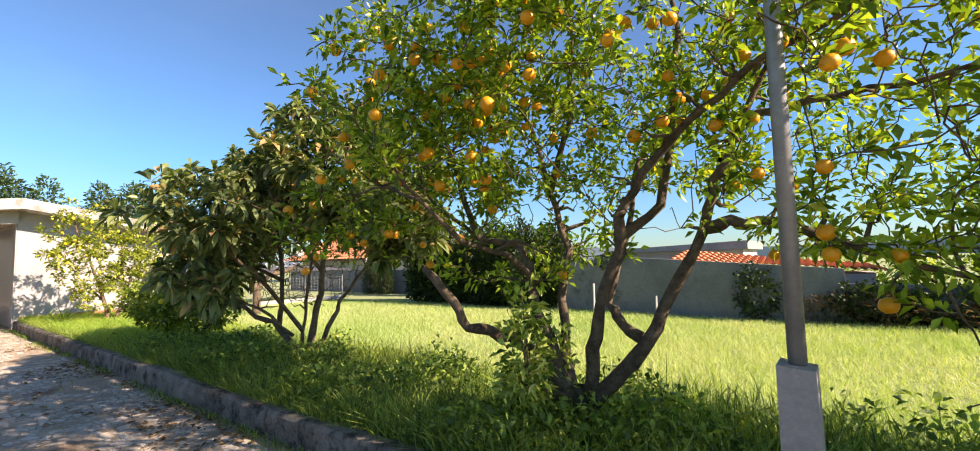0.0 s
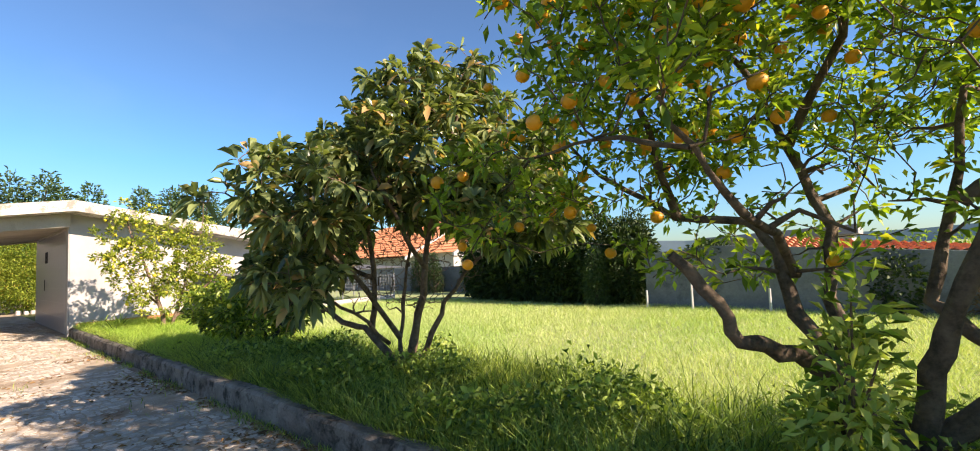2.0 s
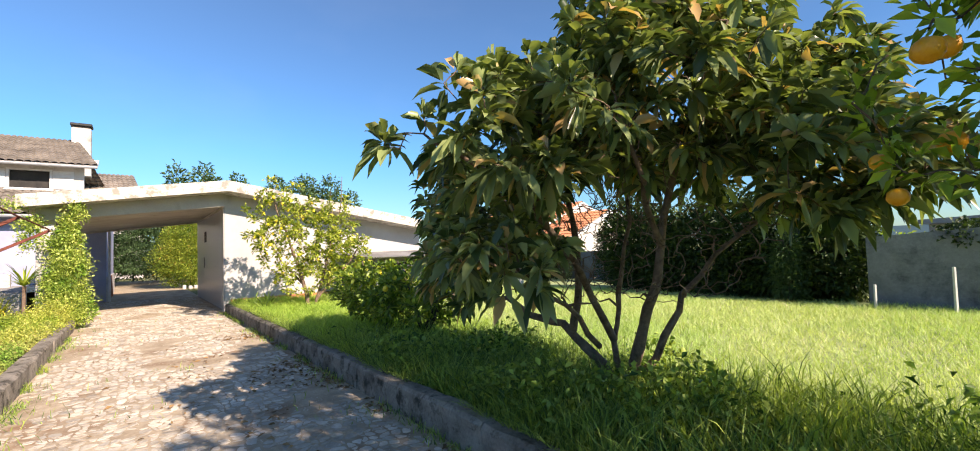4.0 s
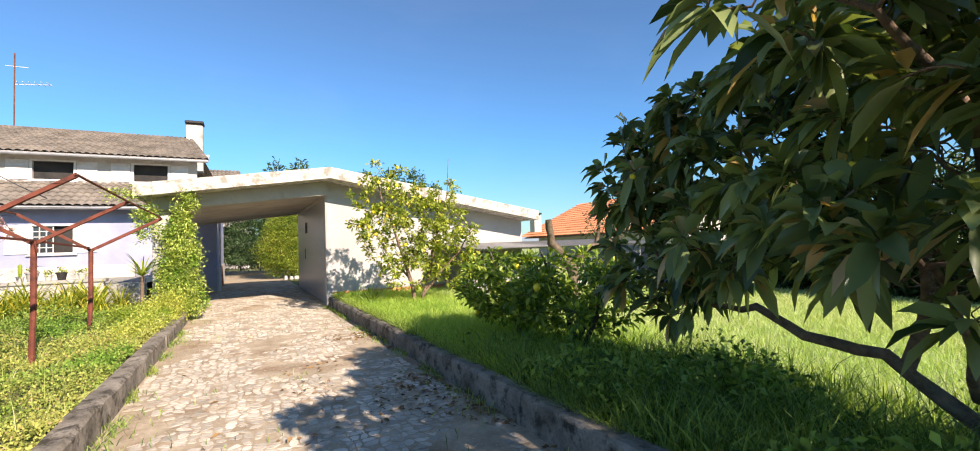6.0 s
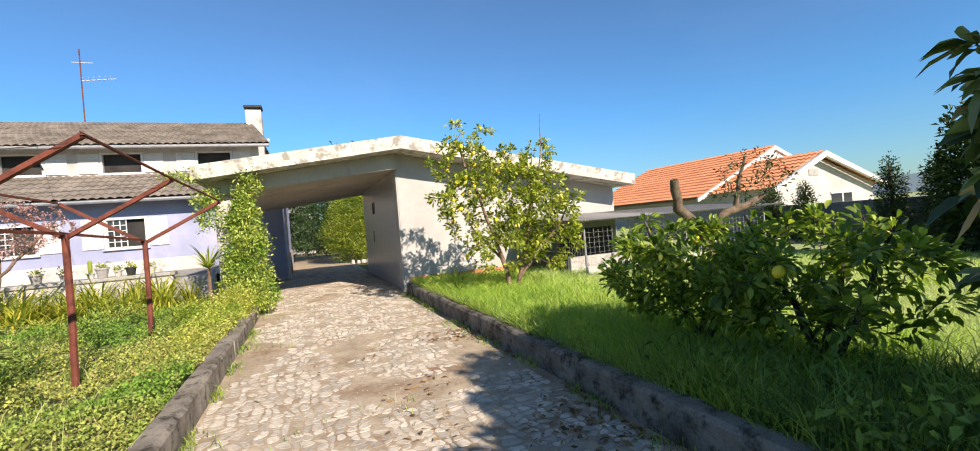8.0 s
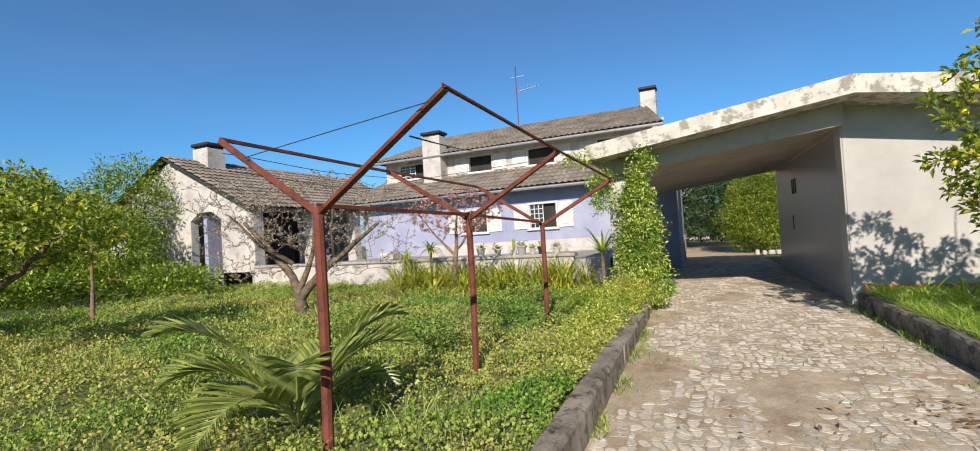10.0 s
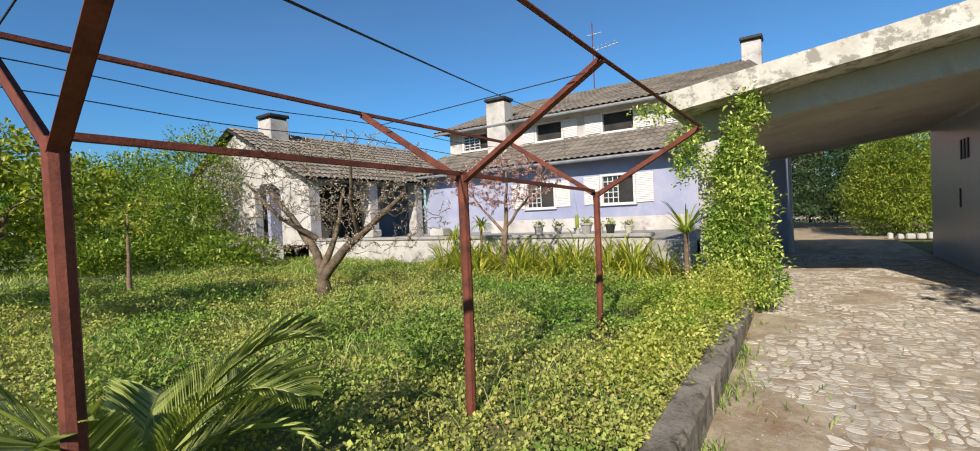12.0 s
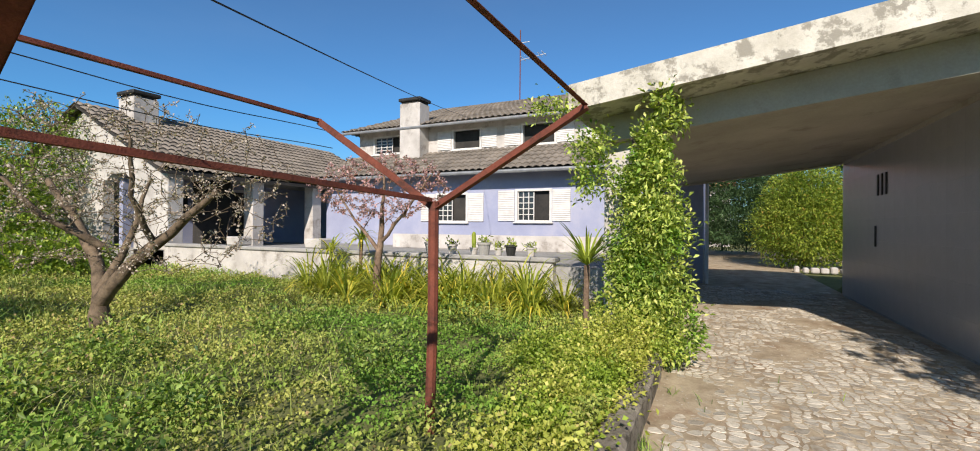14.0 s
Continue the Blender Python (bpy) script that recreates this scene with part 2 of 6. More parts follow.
nt.links.new(mix_of(nt, span.outputs[0], bare, thatch), nt.nodes["Principled BSDF"].inputs["Base Color"])
glass = bpy.data.materials.new("pane_glass")
glass.use_nodes = True
gb = glass.node_tree.nodes["Principled BSDF"]
gb.inputs["Base Color"].default_value = (0.03, 0.035, 0.04, 1)
gb.inputs["Roughness"].default_value = 0.08
gb.inputs["Specular IOR Level"].default_value = 0.7
M["glass"] = glass

# ---- mesh helpers ----


class Geo:
    """Gathers vertices and faces of one mesh."""

    def __init__(self):
        self.v, self.f, self.smooth = [], [], False

    def add(self, verts, faces):
        n = len(self.v)
        self.v.extend(verts)
        self.f.extend([tuple(i + n for i in f) for f in faces])
        return self

    def box(self, x0, x1, y0, y1, z0, z1, c=0.0):
        """A box; c chamfers all its edges."""
        if c <= 0:
            vs = [(x, y, z) for z in (z0, z1) for y in (y0, y1) for x in (x0, x1)]
            return self.add(vs, [(0, 2, 3, 1), (4, 5, 7, 6), (0, 1, 5, 4), (2, 6, 7, 3), (0, 4, 6, 2), (1, 3, 7, 5)])
        bm = bmesh.new()
        bmesh.ops.create_cube(bm, size=1, matrix=Matrix.LocRotScale(((x0 + x1) / 2, (y0 + y1) / 2, (z0 + z1) / 2), None, (x1 - x0, y1 - y0, z1 - z0)))
        bmesh.ops.bevel(bm, geom=bm.edges[:], offset=c, segments=1, affect="EDGES")
        bm.verts.index_update()
        self.add([tuple(v.co) for v in bm.verts], [tuple(v.index for v in f.verts) for f in bm.faces])
        bm.free()
        return self

    def prism(self, outline, axis, a, b):
        """An outline of (u, w) pulled along an axis from a to b; u, w are the two other axes in order."""
        put = {"x": lambda u, w, s: (s, u, w), "y": lambda u, w, s: (u, s, w), "z": lambda u, w, s: (u, w, s)}[axis]
        n = len(outline)
        vs = [put(u, w, a) for u, w in outline] + [put(u, w, b) for u, w in outline]
        return self.add(vs, [tuple(range(n)), tuple(range(2 * n - 1, n - 1, -1))] + [(i, i + n, (i + 1) % n + n, (i + 1) % n) for i in range(n)])

    def tube(self, pts, radii, n=8, caps=True):
        pts = [Vector(p) for p in pts]
        if isinstance(radii, (int, float)):
            radii = [radii] * len(pts)
        rings, side = [], None
        for i, p in enumerate(pts):
            d = (pts[min(i + 1, len(pts) - 1)] - pts[max(i - 1, 0)]).normalized()
            if side is None:
                side = d.orthogonal().normalized()
            side = (side - d * side.dot(d)).normalized()
            up = d.cross(side)
            rings.append([tuple(p + (side * math.cos(a) + up * math.sin(a)) * radii[i]) for a in (2 * math.pi * k / n for k in range(n))])
        fs = []
        for i in range(len(pts) - 1):
            for k in range(n):
                fs.append((i * n + k, i * n + (k + 1) % n, (i + 1) * n + (k + 1) % n, (i + 1) * n + k))
        if caps:
            fs += [tuple(range(n - 1, -1, -1)), tuple(range((len(pts) - 1) * n, len(pts) * n))]
        return self.add([v for r in rings for v in r], fs)

    def mesh(self, name, material, smooth=False):
        me = bpy.data.meshes.new(name)
        me.from_pydata(self.v, [], self.f)
        if material:
            me.materials.append(material)
        if smooth:
            me.polygons.foreach_set("use_smooth", [True] * len(me.polygons))
        me.update()
        return me


def part(name, geo, material, parent, label="", smooth=False, kind=""):
    """One mesh under a thing or under a part."""
    ob = new(name, geo.mesh(name, M[material], smooth) if isinstance(geo, Geo) else geo)
    ob.parent = parent
    return tagged(ob, label=label, kind=kind)


def thing(name, at=(0, 0, 0), label="", category="", group="", kind=""):
    ob = new(name)
    ob.location = at
    ob.empty_display_size = 0.2
    return tagged(ob, label, category, group, kind)


def whole(name, geo, material, label="", category="", kind="", smooth=False, group=""):
    """A thing that is one mesh."""
    return tagged(new(name, geo.mesh(name, M[material], smooth)), label, category, group, kind)


def array_mesh(name, verts, faces, material):
    """A mesh from arrays of vertices (n, 3) and faces (m, k) of one size."""
    me = bpy.data.meshes.new(name)
    m, k = faces.shape
    me.vertices.add(len(verts))
    me.vertices.foreach_set("co", np.ascontiguousarray(verts, dtype=np.float32).ravel())
    me.loops.add(m * k)
    me.loops.foreach_set("vertex_index", np.ascontiguousarray(faces, dtype=np.int32).ravel())
    me.polygons.add(m)
    me.polygons.foreach_set("loop_start", np.arange(0, m * k, k, dtype=np.int32))
    me.materials.append(M[material])
    me.update(calc_edges=True)
    return me


def unit(a):
    return a / np.maximum(np.linalg.norm(a, axis=1, keepdims=True), 1e-9)


def leaves_mesh(name, at, way, size, width, material, rng, fold=0.25, droop=0.2):
    """Leaves as folded, bent blades: at (n,3) stalk ends, way (n,3) directions, size (n,) lengths."""
    n = len(at)
    way = unit(way)
    side = unit(np.cross(way, rng.normal(size=(n, 3)) * 0.6 + np.array([0, 0, 1.0])))
    up = np.cross(side, way)
    s, w = size[:, None], (size * width)[:, None]
    mid = at + way * s * 0.5
    tip = at + way * s - np.array([0, 0, 1.0]) * s * droop
    l = mid - side * w * 0.5 + up * w * fold
    r = mid + side * w * 0.5 + up * w * fold
    v = np.stack([at, r, tip, l], 1).reshape(-1, 3)
    base = (np.arange(n) * 4)[:, None]
    f = np.concatenate([base + np.array([[0, 1, 2]]), base + np.array([[0, 2, 3]])])
    return array_mesh(name, v, f, material)


def long_leaves_mesh(name, at, way, size, width, material, rng, fold=0.22, droop=0.3):
    """Larger leaves with a keel: two cross-sections, bent along their length."""
    n = len(at)
    way = unit(way)
    side = unit(np.cross(way, rng.normal(size=(n, 3)) * 0.5 + np.array([0, 0, 1.0])))
    up = np.cross(side, way)
    s, w = size[:, None], (size * width)[:, None]
    down = np.array([0, 0, -1.0]) * s * droop
    m1, m2, tip = at + way * s * 0.38 + down * 0.14, at + way * s * 0.72 + down * 0.5, at + way * s * 0.97 + down
    e1, e2, k = side * w * 0.46, side * w * 0.42, up * w * fold
    v = np.stack([at, m1, m2, tip, m1 - e1 + k, m1 + e1 + k, m2 - e2 + k, m2 + e2 + k], 1).reshape(-1, 3)
    b = (np.arange(n) * 8)[:, None]
    f = np.concatenate([b + np.array([q]) for q in ([0, 5, 1], [0, 1, 4], [5, 7, 2], [5, 2, 1], [1, 2, 6], [1, 6, 4], [7, 3, 2], [2, 3, 6])])
    me = array_mesh(name, v, f, material)
    me.polygons.foreach_set("use_smooth", [True] * len(me.polygons))
    return me


def blades_mesh(name, at, height, width, material, rng, lean=0.35, sliver=False):
    """Grass blades: a bent strip of one quad and a tip each, or a single sliver far off."""
    n = len(at)
    ang = rng.uniform(0, 2 * math.pi, n)
    side = np.stack([np.cos(ang), np.sin(ang), np.zeros(n)], 1) * width[:, None] * 0.5
    bend = rng.uniform(0, 2 * math.pi, n)
    out = np.stack([np.cos(bend), np.sin(bend), np.zeros(n)], 1) * (height * rng.uniform(0.1, lean * 2, n))[:, None]
    h = height[:, None] * np.array([0, 0, 1.0])
    if sliver:
        v = np.stack([at - side, at + side, at + out + h], 1).reshape(-1, 3)
        return array_mesh(name, v, (np.arange(n) * 3)[:, None] + np.array([[0, 1, 2]]), material)
    v = np.stack([at - side, at + side, at + out * 0.35 + h * 0.6 + side * 0.8, at + out * 0.35 + h * 0.6 - side * 0.8, at + out + h], 1).reshape(-1, 3)
    b = (np.arange(n) * 5)[:, None]
    f = np.concatenate([b + np.array([[0, 1, 2]]), b + np.array([[0, 2, 3]]), b + np.array([[3, 2, 4]])])
    return array_mesh(name, v, f, material)


def curve_pts(a, b, sag, rng, n=4, wob=0.05):
    a, b = np.array(a, float), np.array(b, float)
    t = np.linspace(0, 1, n + 1)[:, None]
    L = np.linalg.norm(b - a)
    p = a + (b - a) * t
    p[:, 2] += (sag * L * 4 * t * (1 - t))[:, 0]
    p[1:-1] += rng.normal(size=(n - 1, 3)) * wob * L
    return p


def grow(limbs, blobs, twigs, rng, twig_r=0.012, reach=1.0, wob=0.07):
    """Branches that reach from the limbs into the crown's blobs (centre, radii). Returns tubes and the twigs' points."""
    store, rads, tubes = np.zeros((len(limbs) * 60 + twigs * 3 + 10, 3)), [], []
    count = 0
    for pts, r0, r1 in limbs:
        p = np.array(pts, float)
        fine = []
        for i in range(len(p) - 1):
            for t in np.linspace(0, 1, 4)[:-1]:
                fine.append(p[i] * (1 - t) + p[i + 1] * t)
        fine.append(p[-1])
        fine = np.array(fine)
        fine[1:-1] += rng.normal(size=(len(fine) - 2, 3)) * 0.012
        rr = np.linspace(r0, r1, len(fine)) * (1 + rng.normal(size=len(fine)) * 0.06)
        tubes.append((fine, rr, 8))
        keep = fine[len(fine) // 3:]
        store[count:count + len(keep)] = keep
        count += len(keep)
        rads.extend(rr[len(fine) // 3:])
    weights = np.array([b[1][0] * b[1][1] * b[1][2] for b in blobs])
    pick = rng.choice(len(blobs), twigs, p=weights / weights.sum())
    d = unit(rng.normal(size=(twigs, 3))) * (rng.uniform(0.25, 1, (twigs, 1)) ** 0.45)
    goals = np.array([blobs[k][0] for k in pick]) + d * np.array([blobs[k][1] for k in pick])
    root = np.array(limbs[0][0][0], float)
    goals = goals[np.argsort(np.linalg.norm(goals - root, axis=1))]
    ends = []
    for g in goals:
        N = store[:count]
        dist = np.linalg.norm(N - g, axis=1) + np.maximum(0, N[:, 2] - g[2]) * 0.6
        k = int(np.argmin(dist))
        if dist[k] > reach * 2.2:
            g = N[k] + (g - N[k]) * (reach * 2.2 / dist[k])
        q = curve_pts(N[k], g, rng.uniform(-0.02, 0.10), rng, 3, wob)
        L = np.linalg.norm(q[-1] - q[0])
        r = min(rads[k] * 0.75, twig_r * (0.5 + 1.2 * L))
        tubes.append((q, np.linspace(r, 0.004, 4), 5))
        store[count:count + 3] = q[1:]
        count += 3
        rads.extend(np.linspace(r, 0.005, 4)[1:])
        ends.append(q)
    return tubes, ends


def trunk_geo(tubes):
    g = Geo()
    for p, r, n in tubes:
        g.tube(p, list(r), n, caps=False)
    return g


def leaf_spots(ends, per, rng, spread=0.10, along=0.25):
    at, way = [], []
    for q in ends:
        n = rng.poisson(per)
        t = rng.uniform(along, 1.02, n) * 3
        i = np.minimum(t.astype(int), 2)
        p = q[i] * (1 - (t - i))[:, None] + q[i + 1] * (t - i)[:, None]
        d = unit(rng.normal(size=(n, 3)))
        at.append(p + d * rng.uniform(0, spread, (n, 1)))
        way.append(d + unit(np.tile(q[-1] - q[0], (n, 1))) * 0.7 + np.array([0, 0, 0.1]))
    return np.concatenate(at), np.concatenate(way)


def fruit_mesh(name, r, material, pointed=0.0):
    bm = bmesh.new()
    bmesh.ops.create_icosphere(bm, subdivisions=2, radius=r)
    for v in bm.verts:
        v.co.z *= 0.94 + pointed * (1 + 1.2 * max(0, abs(v.co.z / r) - 0.8))
        if v.co.z > r * 0.85:
            v.co.z -= r * 0.06
    me = bpy.data.meshes.new(name)
    bm.to_mesh(me)
    bm.free()
    me.materials.append(M[material])
    me.polygons.foreach_set("use_smooth", [True] * len(me.polygons))
    return me


def tree(name, label, category, limbs, blobs, seed, leaf, bark, twigs=200, per=30, size=(0.06, 0.10), width=0.5, droop=0.2,
         fruit=None, fruits=0, fruit_name="fruit", group="", twig_r=0.012, spread=0.10, reach=1.0, along=0.25, keel=False, bare=(), bare_twigs=0):
    rng = np.random.default_rng(seed)
    root = limbs[0][0][0]
    t = thing(name, root, label, category, group)
    off = np.array(root, float)
    limbs = [([tuple(np.array(p, float) - off) for p in pts], a, b) for pts, a, b in limbs]
    blobs = [(tuple(np.array(c, float) - off), r) for c, r in blobs]
    tubes, ends = grow(limbs, blobs, twigs, rng, twig_r, reach)
    if bare_twigs:
        bare = [(tuple(np.array(c, float) - off), r) for c, r in bare]
        more, _ = grow(limbs, bare, bare_twigs, rng, twig_r * 1.5, reach, 0.12)
        tubes = tubes + more[len(limbs):]
    part("trunk", trunk_geo(tubes), bark, t, smooth=True)
    if per:
        at, way = leaf_spots(ends, per, rng, spread, along)
        make = long_leaves_mesh if keel else leaves_mesh
        part("crown", make("crown", at, way, rng.uniform(size[0], size[1], len(at)), width, leaf, rng, droop=droop), leaf, t)
    if fruit:
        near = np.array([math.exp(-((q[-1][1] + 0.6) / 0.8) ** 2) for q in ends])
        for k in rng.choice(len(ends), fruits, replace=False, p=near / near.sum()):
            q = ends[k]
            p = q[-1] + unit((q[-1] - q[-2])[None])[0] * 0.05
            ob = part(fruit_name, fruit, None, t)
            s = rng.uniform(0.8, 1.12)
            ob.matrix_local = Matrix.LocRotScale((p[0], p[1], p[2] - 0.05), Euler(rng.uniform(-0.4, 0.4, 3)), (s, s, s))
    return t

# ---- the ground, drive and kerbs ----
GARDEN, DRIVE0, DRIVE1 = 0.2, -0.97, 2.38


def ground_z(x, y):
    """Garden beds lie above the drive; the field rolls a little."""
    if DRIVE0 - 0.03 < y < DRIVE1 + 0.02 and x < 60:
        return -0.06
    if x < -26.5 and -1.3 < y < 9:
        return -0.06
    far = max(0.0, abs(y) - 30) + max(0.0, abs(x + 10) - 45)
    return GARDEN + 0.05 * noise.noise((x * 0.35, y * 0.35, 0)) - min(2.5, far * 0.02)


def ground():
    xs = [-900, -500, -300, -180, -110, -80, -60, -50] + [-44 + 0.8 * i for i in range(75)] + [20, 30, 45, 60.5, 90, 150, 300, 600, 900]
    ys = [-900, -500, -300, -180, -110, -75, -55, -40] + [-33 + 0.8 * i for i in range(40)] + [DRIVE0 - 0.04, DRIVE0 - 0.02, 0, 1.2, DRIVE1 + 0.01, DRIVE1 + 0.03]
    ys += [3.0 + 0.7 * i for i in range(26)] + [22.5, 25, 30, 36, 45, 60, 90, 140, 220, 400, 900]
    ys = sorted(ys)
    vs = [(x, y, ground_z(x, y)) for y in ys for x in xs]
    n = len(xs)
    fs = [(j * n + i, j * n + i + 1, (j + 1) * n + i + 1, (j + 1) * n + i) for j in range(len(ys) - 1) for i in range(n - 1)]
    g = Geo().add(vs, fs)
    whole("ground", g, "soil_grass", "grassy garden soil with bare brown patches", "ground", "structure", smooth=True)


ground()
drive = whole("driveway", Geo().box(-34, 12, DRIVE0, DRIVE1, -0.12, 0.0), "drive_dirt", "dusty earth driveway set with worn pale cobbles", "driveway", "structure")
whole("yard_paving", Geo().box(-48, -34, -6, 9, -0.12, -0.004), "drive_dirt", "pale earth yard behind the carport", "yard", "structure")


def kerbs(y0, y1, top, x_from, x_to, seed, label):
    """A low cast kerb in long lengths: worn, uneven arrises and a ragged face."""
    rng = random.Random(seed)
    x = x_from
    while x > x_to:
        x1 = max(x - rng.uniform(2.2, 4.0), x_to)
        nseg = max(2, int((x - x1) / 0.12))
        g = Geo()
        base = rng.uniform(-0.012, 0.012)
        for i in range(nseg + 1):
            xi = x + (x1 + 0.006 - x) * i / nseg
            j = lambda s: rng.uniform(-s, s)
            low = base + 0.022 * noise.noise((xi * 0.8, y0, 1)) + 0.012 * noise.noise((xi * 3.7, y0, 5))
            chip = max(0.0, noise.noise((xi * 2.1, y0, 9)) - 0.25) * 0.10
            t = top + low
            g.v += [(xi, y0 + j(.012), -0.05), (xi, y0 + j(.014), t * 0.5), (xi, y0 + chip + j(.008), t - 0.03 - chip * 0.6), (xi, y0 + 0.03 + chip + j(.008), t),
                    (xi, y1 - 0.03 + j(.008), t + j(.006)), (xi, y1 + j(.012), t - 0.03), (xi, y1, -0.05)]
        for i in range(nseg):
            for k in range(6):
                g.f.append((i * 7 + k, i * 7 + k + 1, i * 7 + 7 + k + 1, i * 7 + 7 + k))
        g.f += [tuple(range(7)), tuple(range(nseg * 7 + 6, nseg * 7 - 1, -1))]
        whole("kerb", g, "kerb", label, "kerb", group="kerbs along the driveway")
        x = x1


kerbs(2.25, 2.44, 0.26, 6.0, -18.4, 3, "low weathered concrete kerb beside the grass field")
kerbs(-1.04, -0.84, 0.25, 6.0, -17.9, 5, "low weathered concrete kerb beside the garden bed")

# ---- garage and carport ----
RIDGE_Y, ROOF_X0, ROOF_X1 = 2.3, -18.0, -26.4


def roof_top(y):
    return 3.66 - (RIDGE_Y - y) * 0.135 if y < RIDGE_Y else 3.66 - (y - RIDGE_Y) * 0.172


def garage():
    t = thing("garage", (-18.85, 2.3, 0), "white rendered garage with a flat concrete roof reaching over the drive", "garage")
    o = Vector((-18.85, 2.3, 0))

    def sh(g):
        g.v = [tuple(Vector(v) - o) for v in g.v]
        return g
    part("front_wall", sh(Geo().prism([(2.31, -0.1), (8.6, -0.1), (8.6, 2.42), (2.31, 3.40)], "x", -19.05, -18.85)), "white_wall", t, "white rendered front wall with grime")
    part("plinth", sh(Geo().box(-18.86, -18.82, 2.45, 8.62, -0.05, 0.34, 0.008)), "brick_red", t, "red brick plinth")
    part("side_wall", sh(Geo().box(-26.0, -19.055, 8.4, 8.6, -0.1, 2.42)), "white_wall", t)
    part("back_wall", sh(Geo().prism([(2.31, -0.1), (8.39, -0.1), (8.39, 2.45), (2.31, 3.40)], "x", -26.0, -25.8)), "white_wall", t)
    # passage wall: a slab clad in grey tiles, with small vents and a door
    part("passage_wall", sh(Geo().box(-25.79, -19.06, 2.31, 2.48, -0.1, 3.0)), "concrete", t)
    tile_mesh = Geo().box(-0.4742, 0, -0.012, 0, 0, 0.4192, 0.0006).mesh("wall_tile", M["grey_tiles"])
    for i in range(15):
        for k in range(7):
            x1 = -18.86 - i * 0.475
            tile = part("wall_tile", tile_mesh, None, t)
            tile.location = Vector((x1, 2.31, 0.04 + k * 0.42)) - o
    for dx, z in ((-4.62, 2.12), (-4.40, 2.12), (-4.18, 2.12), (-4.75, 1.2)):
        part("vent", sh(Geo().box(-18.85 + dx - 0.045, -18.85 + dx + 0.045, 2.285, 2.30, z, z + 0.38, 0.006)), "black_metal", t, "small dark vent slot")
    part("corner_pilaster", sh(Geo().box(-19.2, -18.845, 2.275, 2.297, 0.0, 3.0, 0.006)), "white_wall", t, "pale rendered corner strip")
    part("wall_head", sh(Geo().box(-25.9, -18.92, 2.285, 2.31, 2.965, 3.12, 0.004)), "soffit", t)
    # roof slab with its fascia, hung beam and soffit
    ys = [-1.85, RIDGE_Y, 8.75]
    slab = [(y, roof_top(y)) for y in ys] + [(y, roof_top(y) - 0.29) for y in reversed(ys)]
    part("roof_slab", sh(Geo().prism(slab, "x", ROOF_X1, ROOF_X0)), "fascia", t, "lichen-stained concrete roof edge")
    beam = [(y, roof_top(y) - 0.295) for y in (-1.6, RIDGE_Y)] + [(RIDGE_Y, roof_top(RIDGE_Y) - 0.66), (-1.6, roof_top(-1.6) - 0.60)]
    part("front_beam", sh(Geo().prism(beam, "x", -18.9, -18.62)), "soffit", t, "painted carport beam")
    part("rear_beam", sh(Geo().prism(beam, "x", -26.2, -25.95)), "soffit", t)
    part("soffit", sh(Geo().prism([(-1.6, roof_top(-1.6) - 0.56), (RIDGE_Y, roof_top(RIDGE_Y) - 0.62), (RIDGE_Y, roof_top(RIDGE_Y) - 0.58), (-1.6, roof_top(-1.6) - 0.52)], "x", -25.94, -18.91)), "soffit", t, "stained carport ceiling")
    part("pillar", sh(Geo().box(-19.1, -18.75, -1.6, -1.25, -0.1, 2.6, 0.01)), "pale_wall", t)
    part("rear_pillar", sh(Geo().box(-26.2, -25.9, -1.6, -1.3, -0.1, 2.6, 0.01)), "pale_wall", t)


garage()

# ---- the house ----


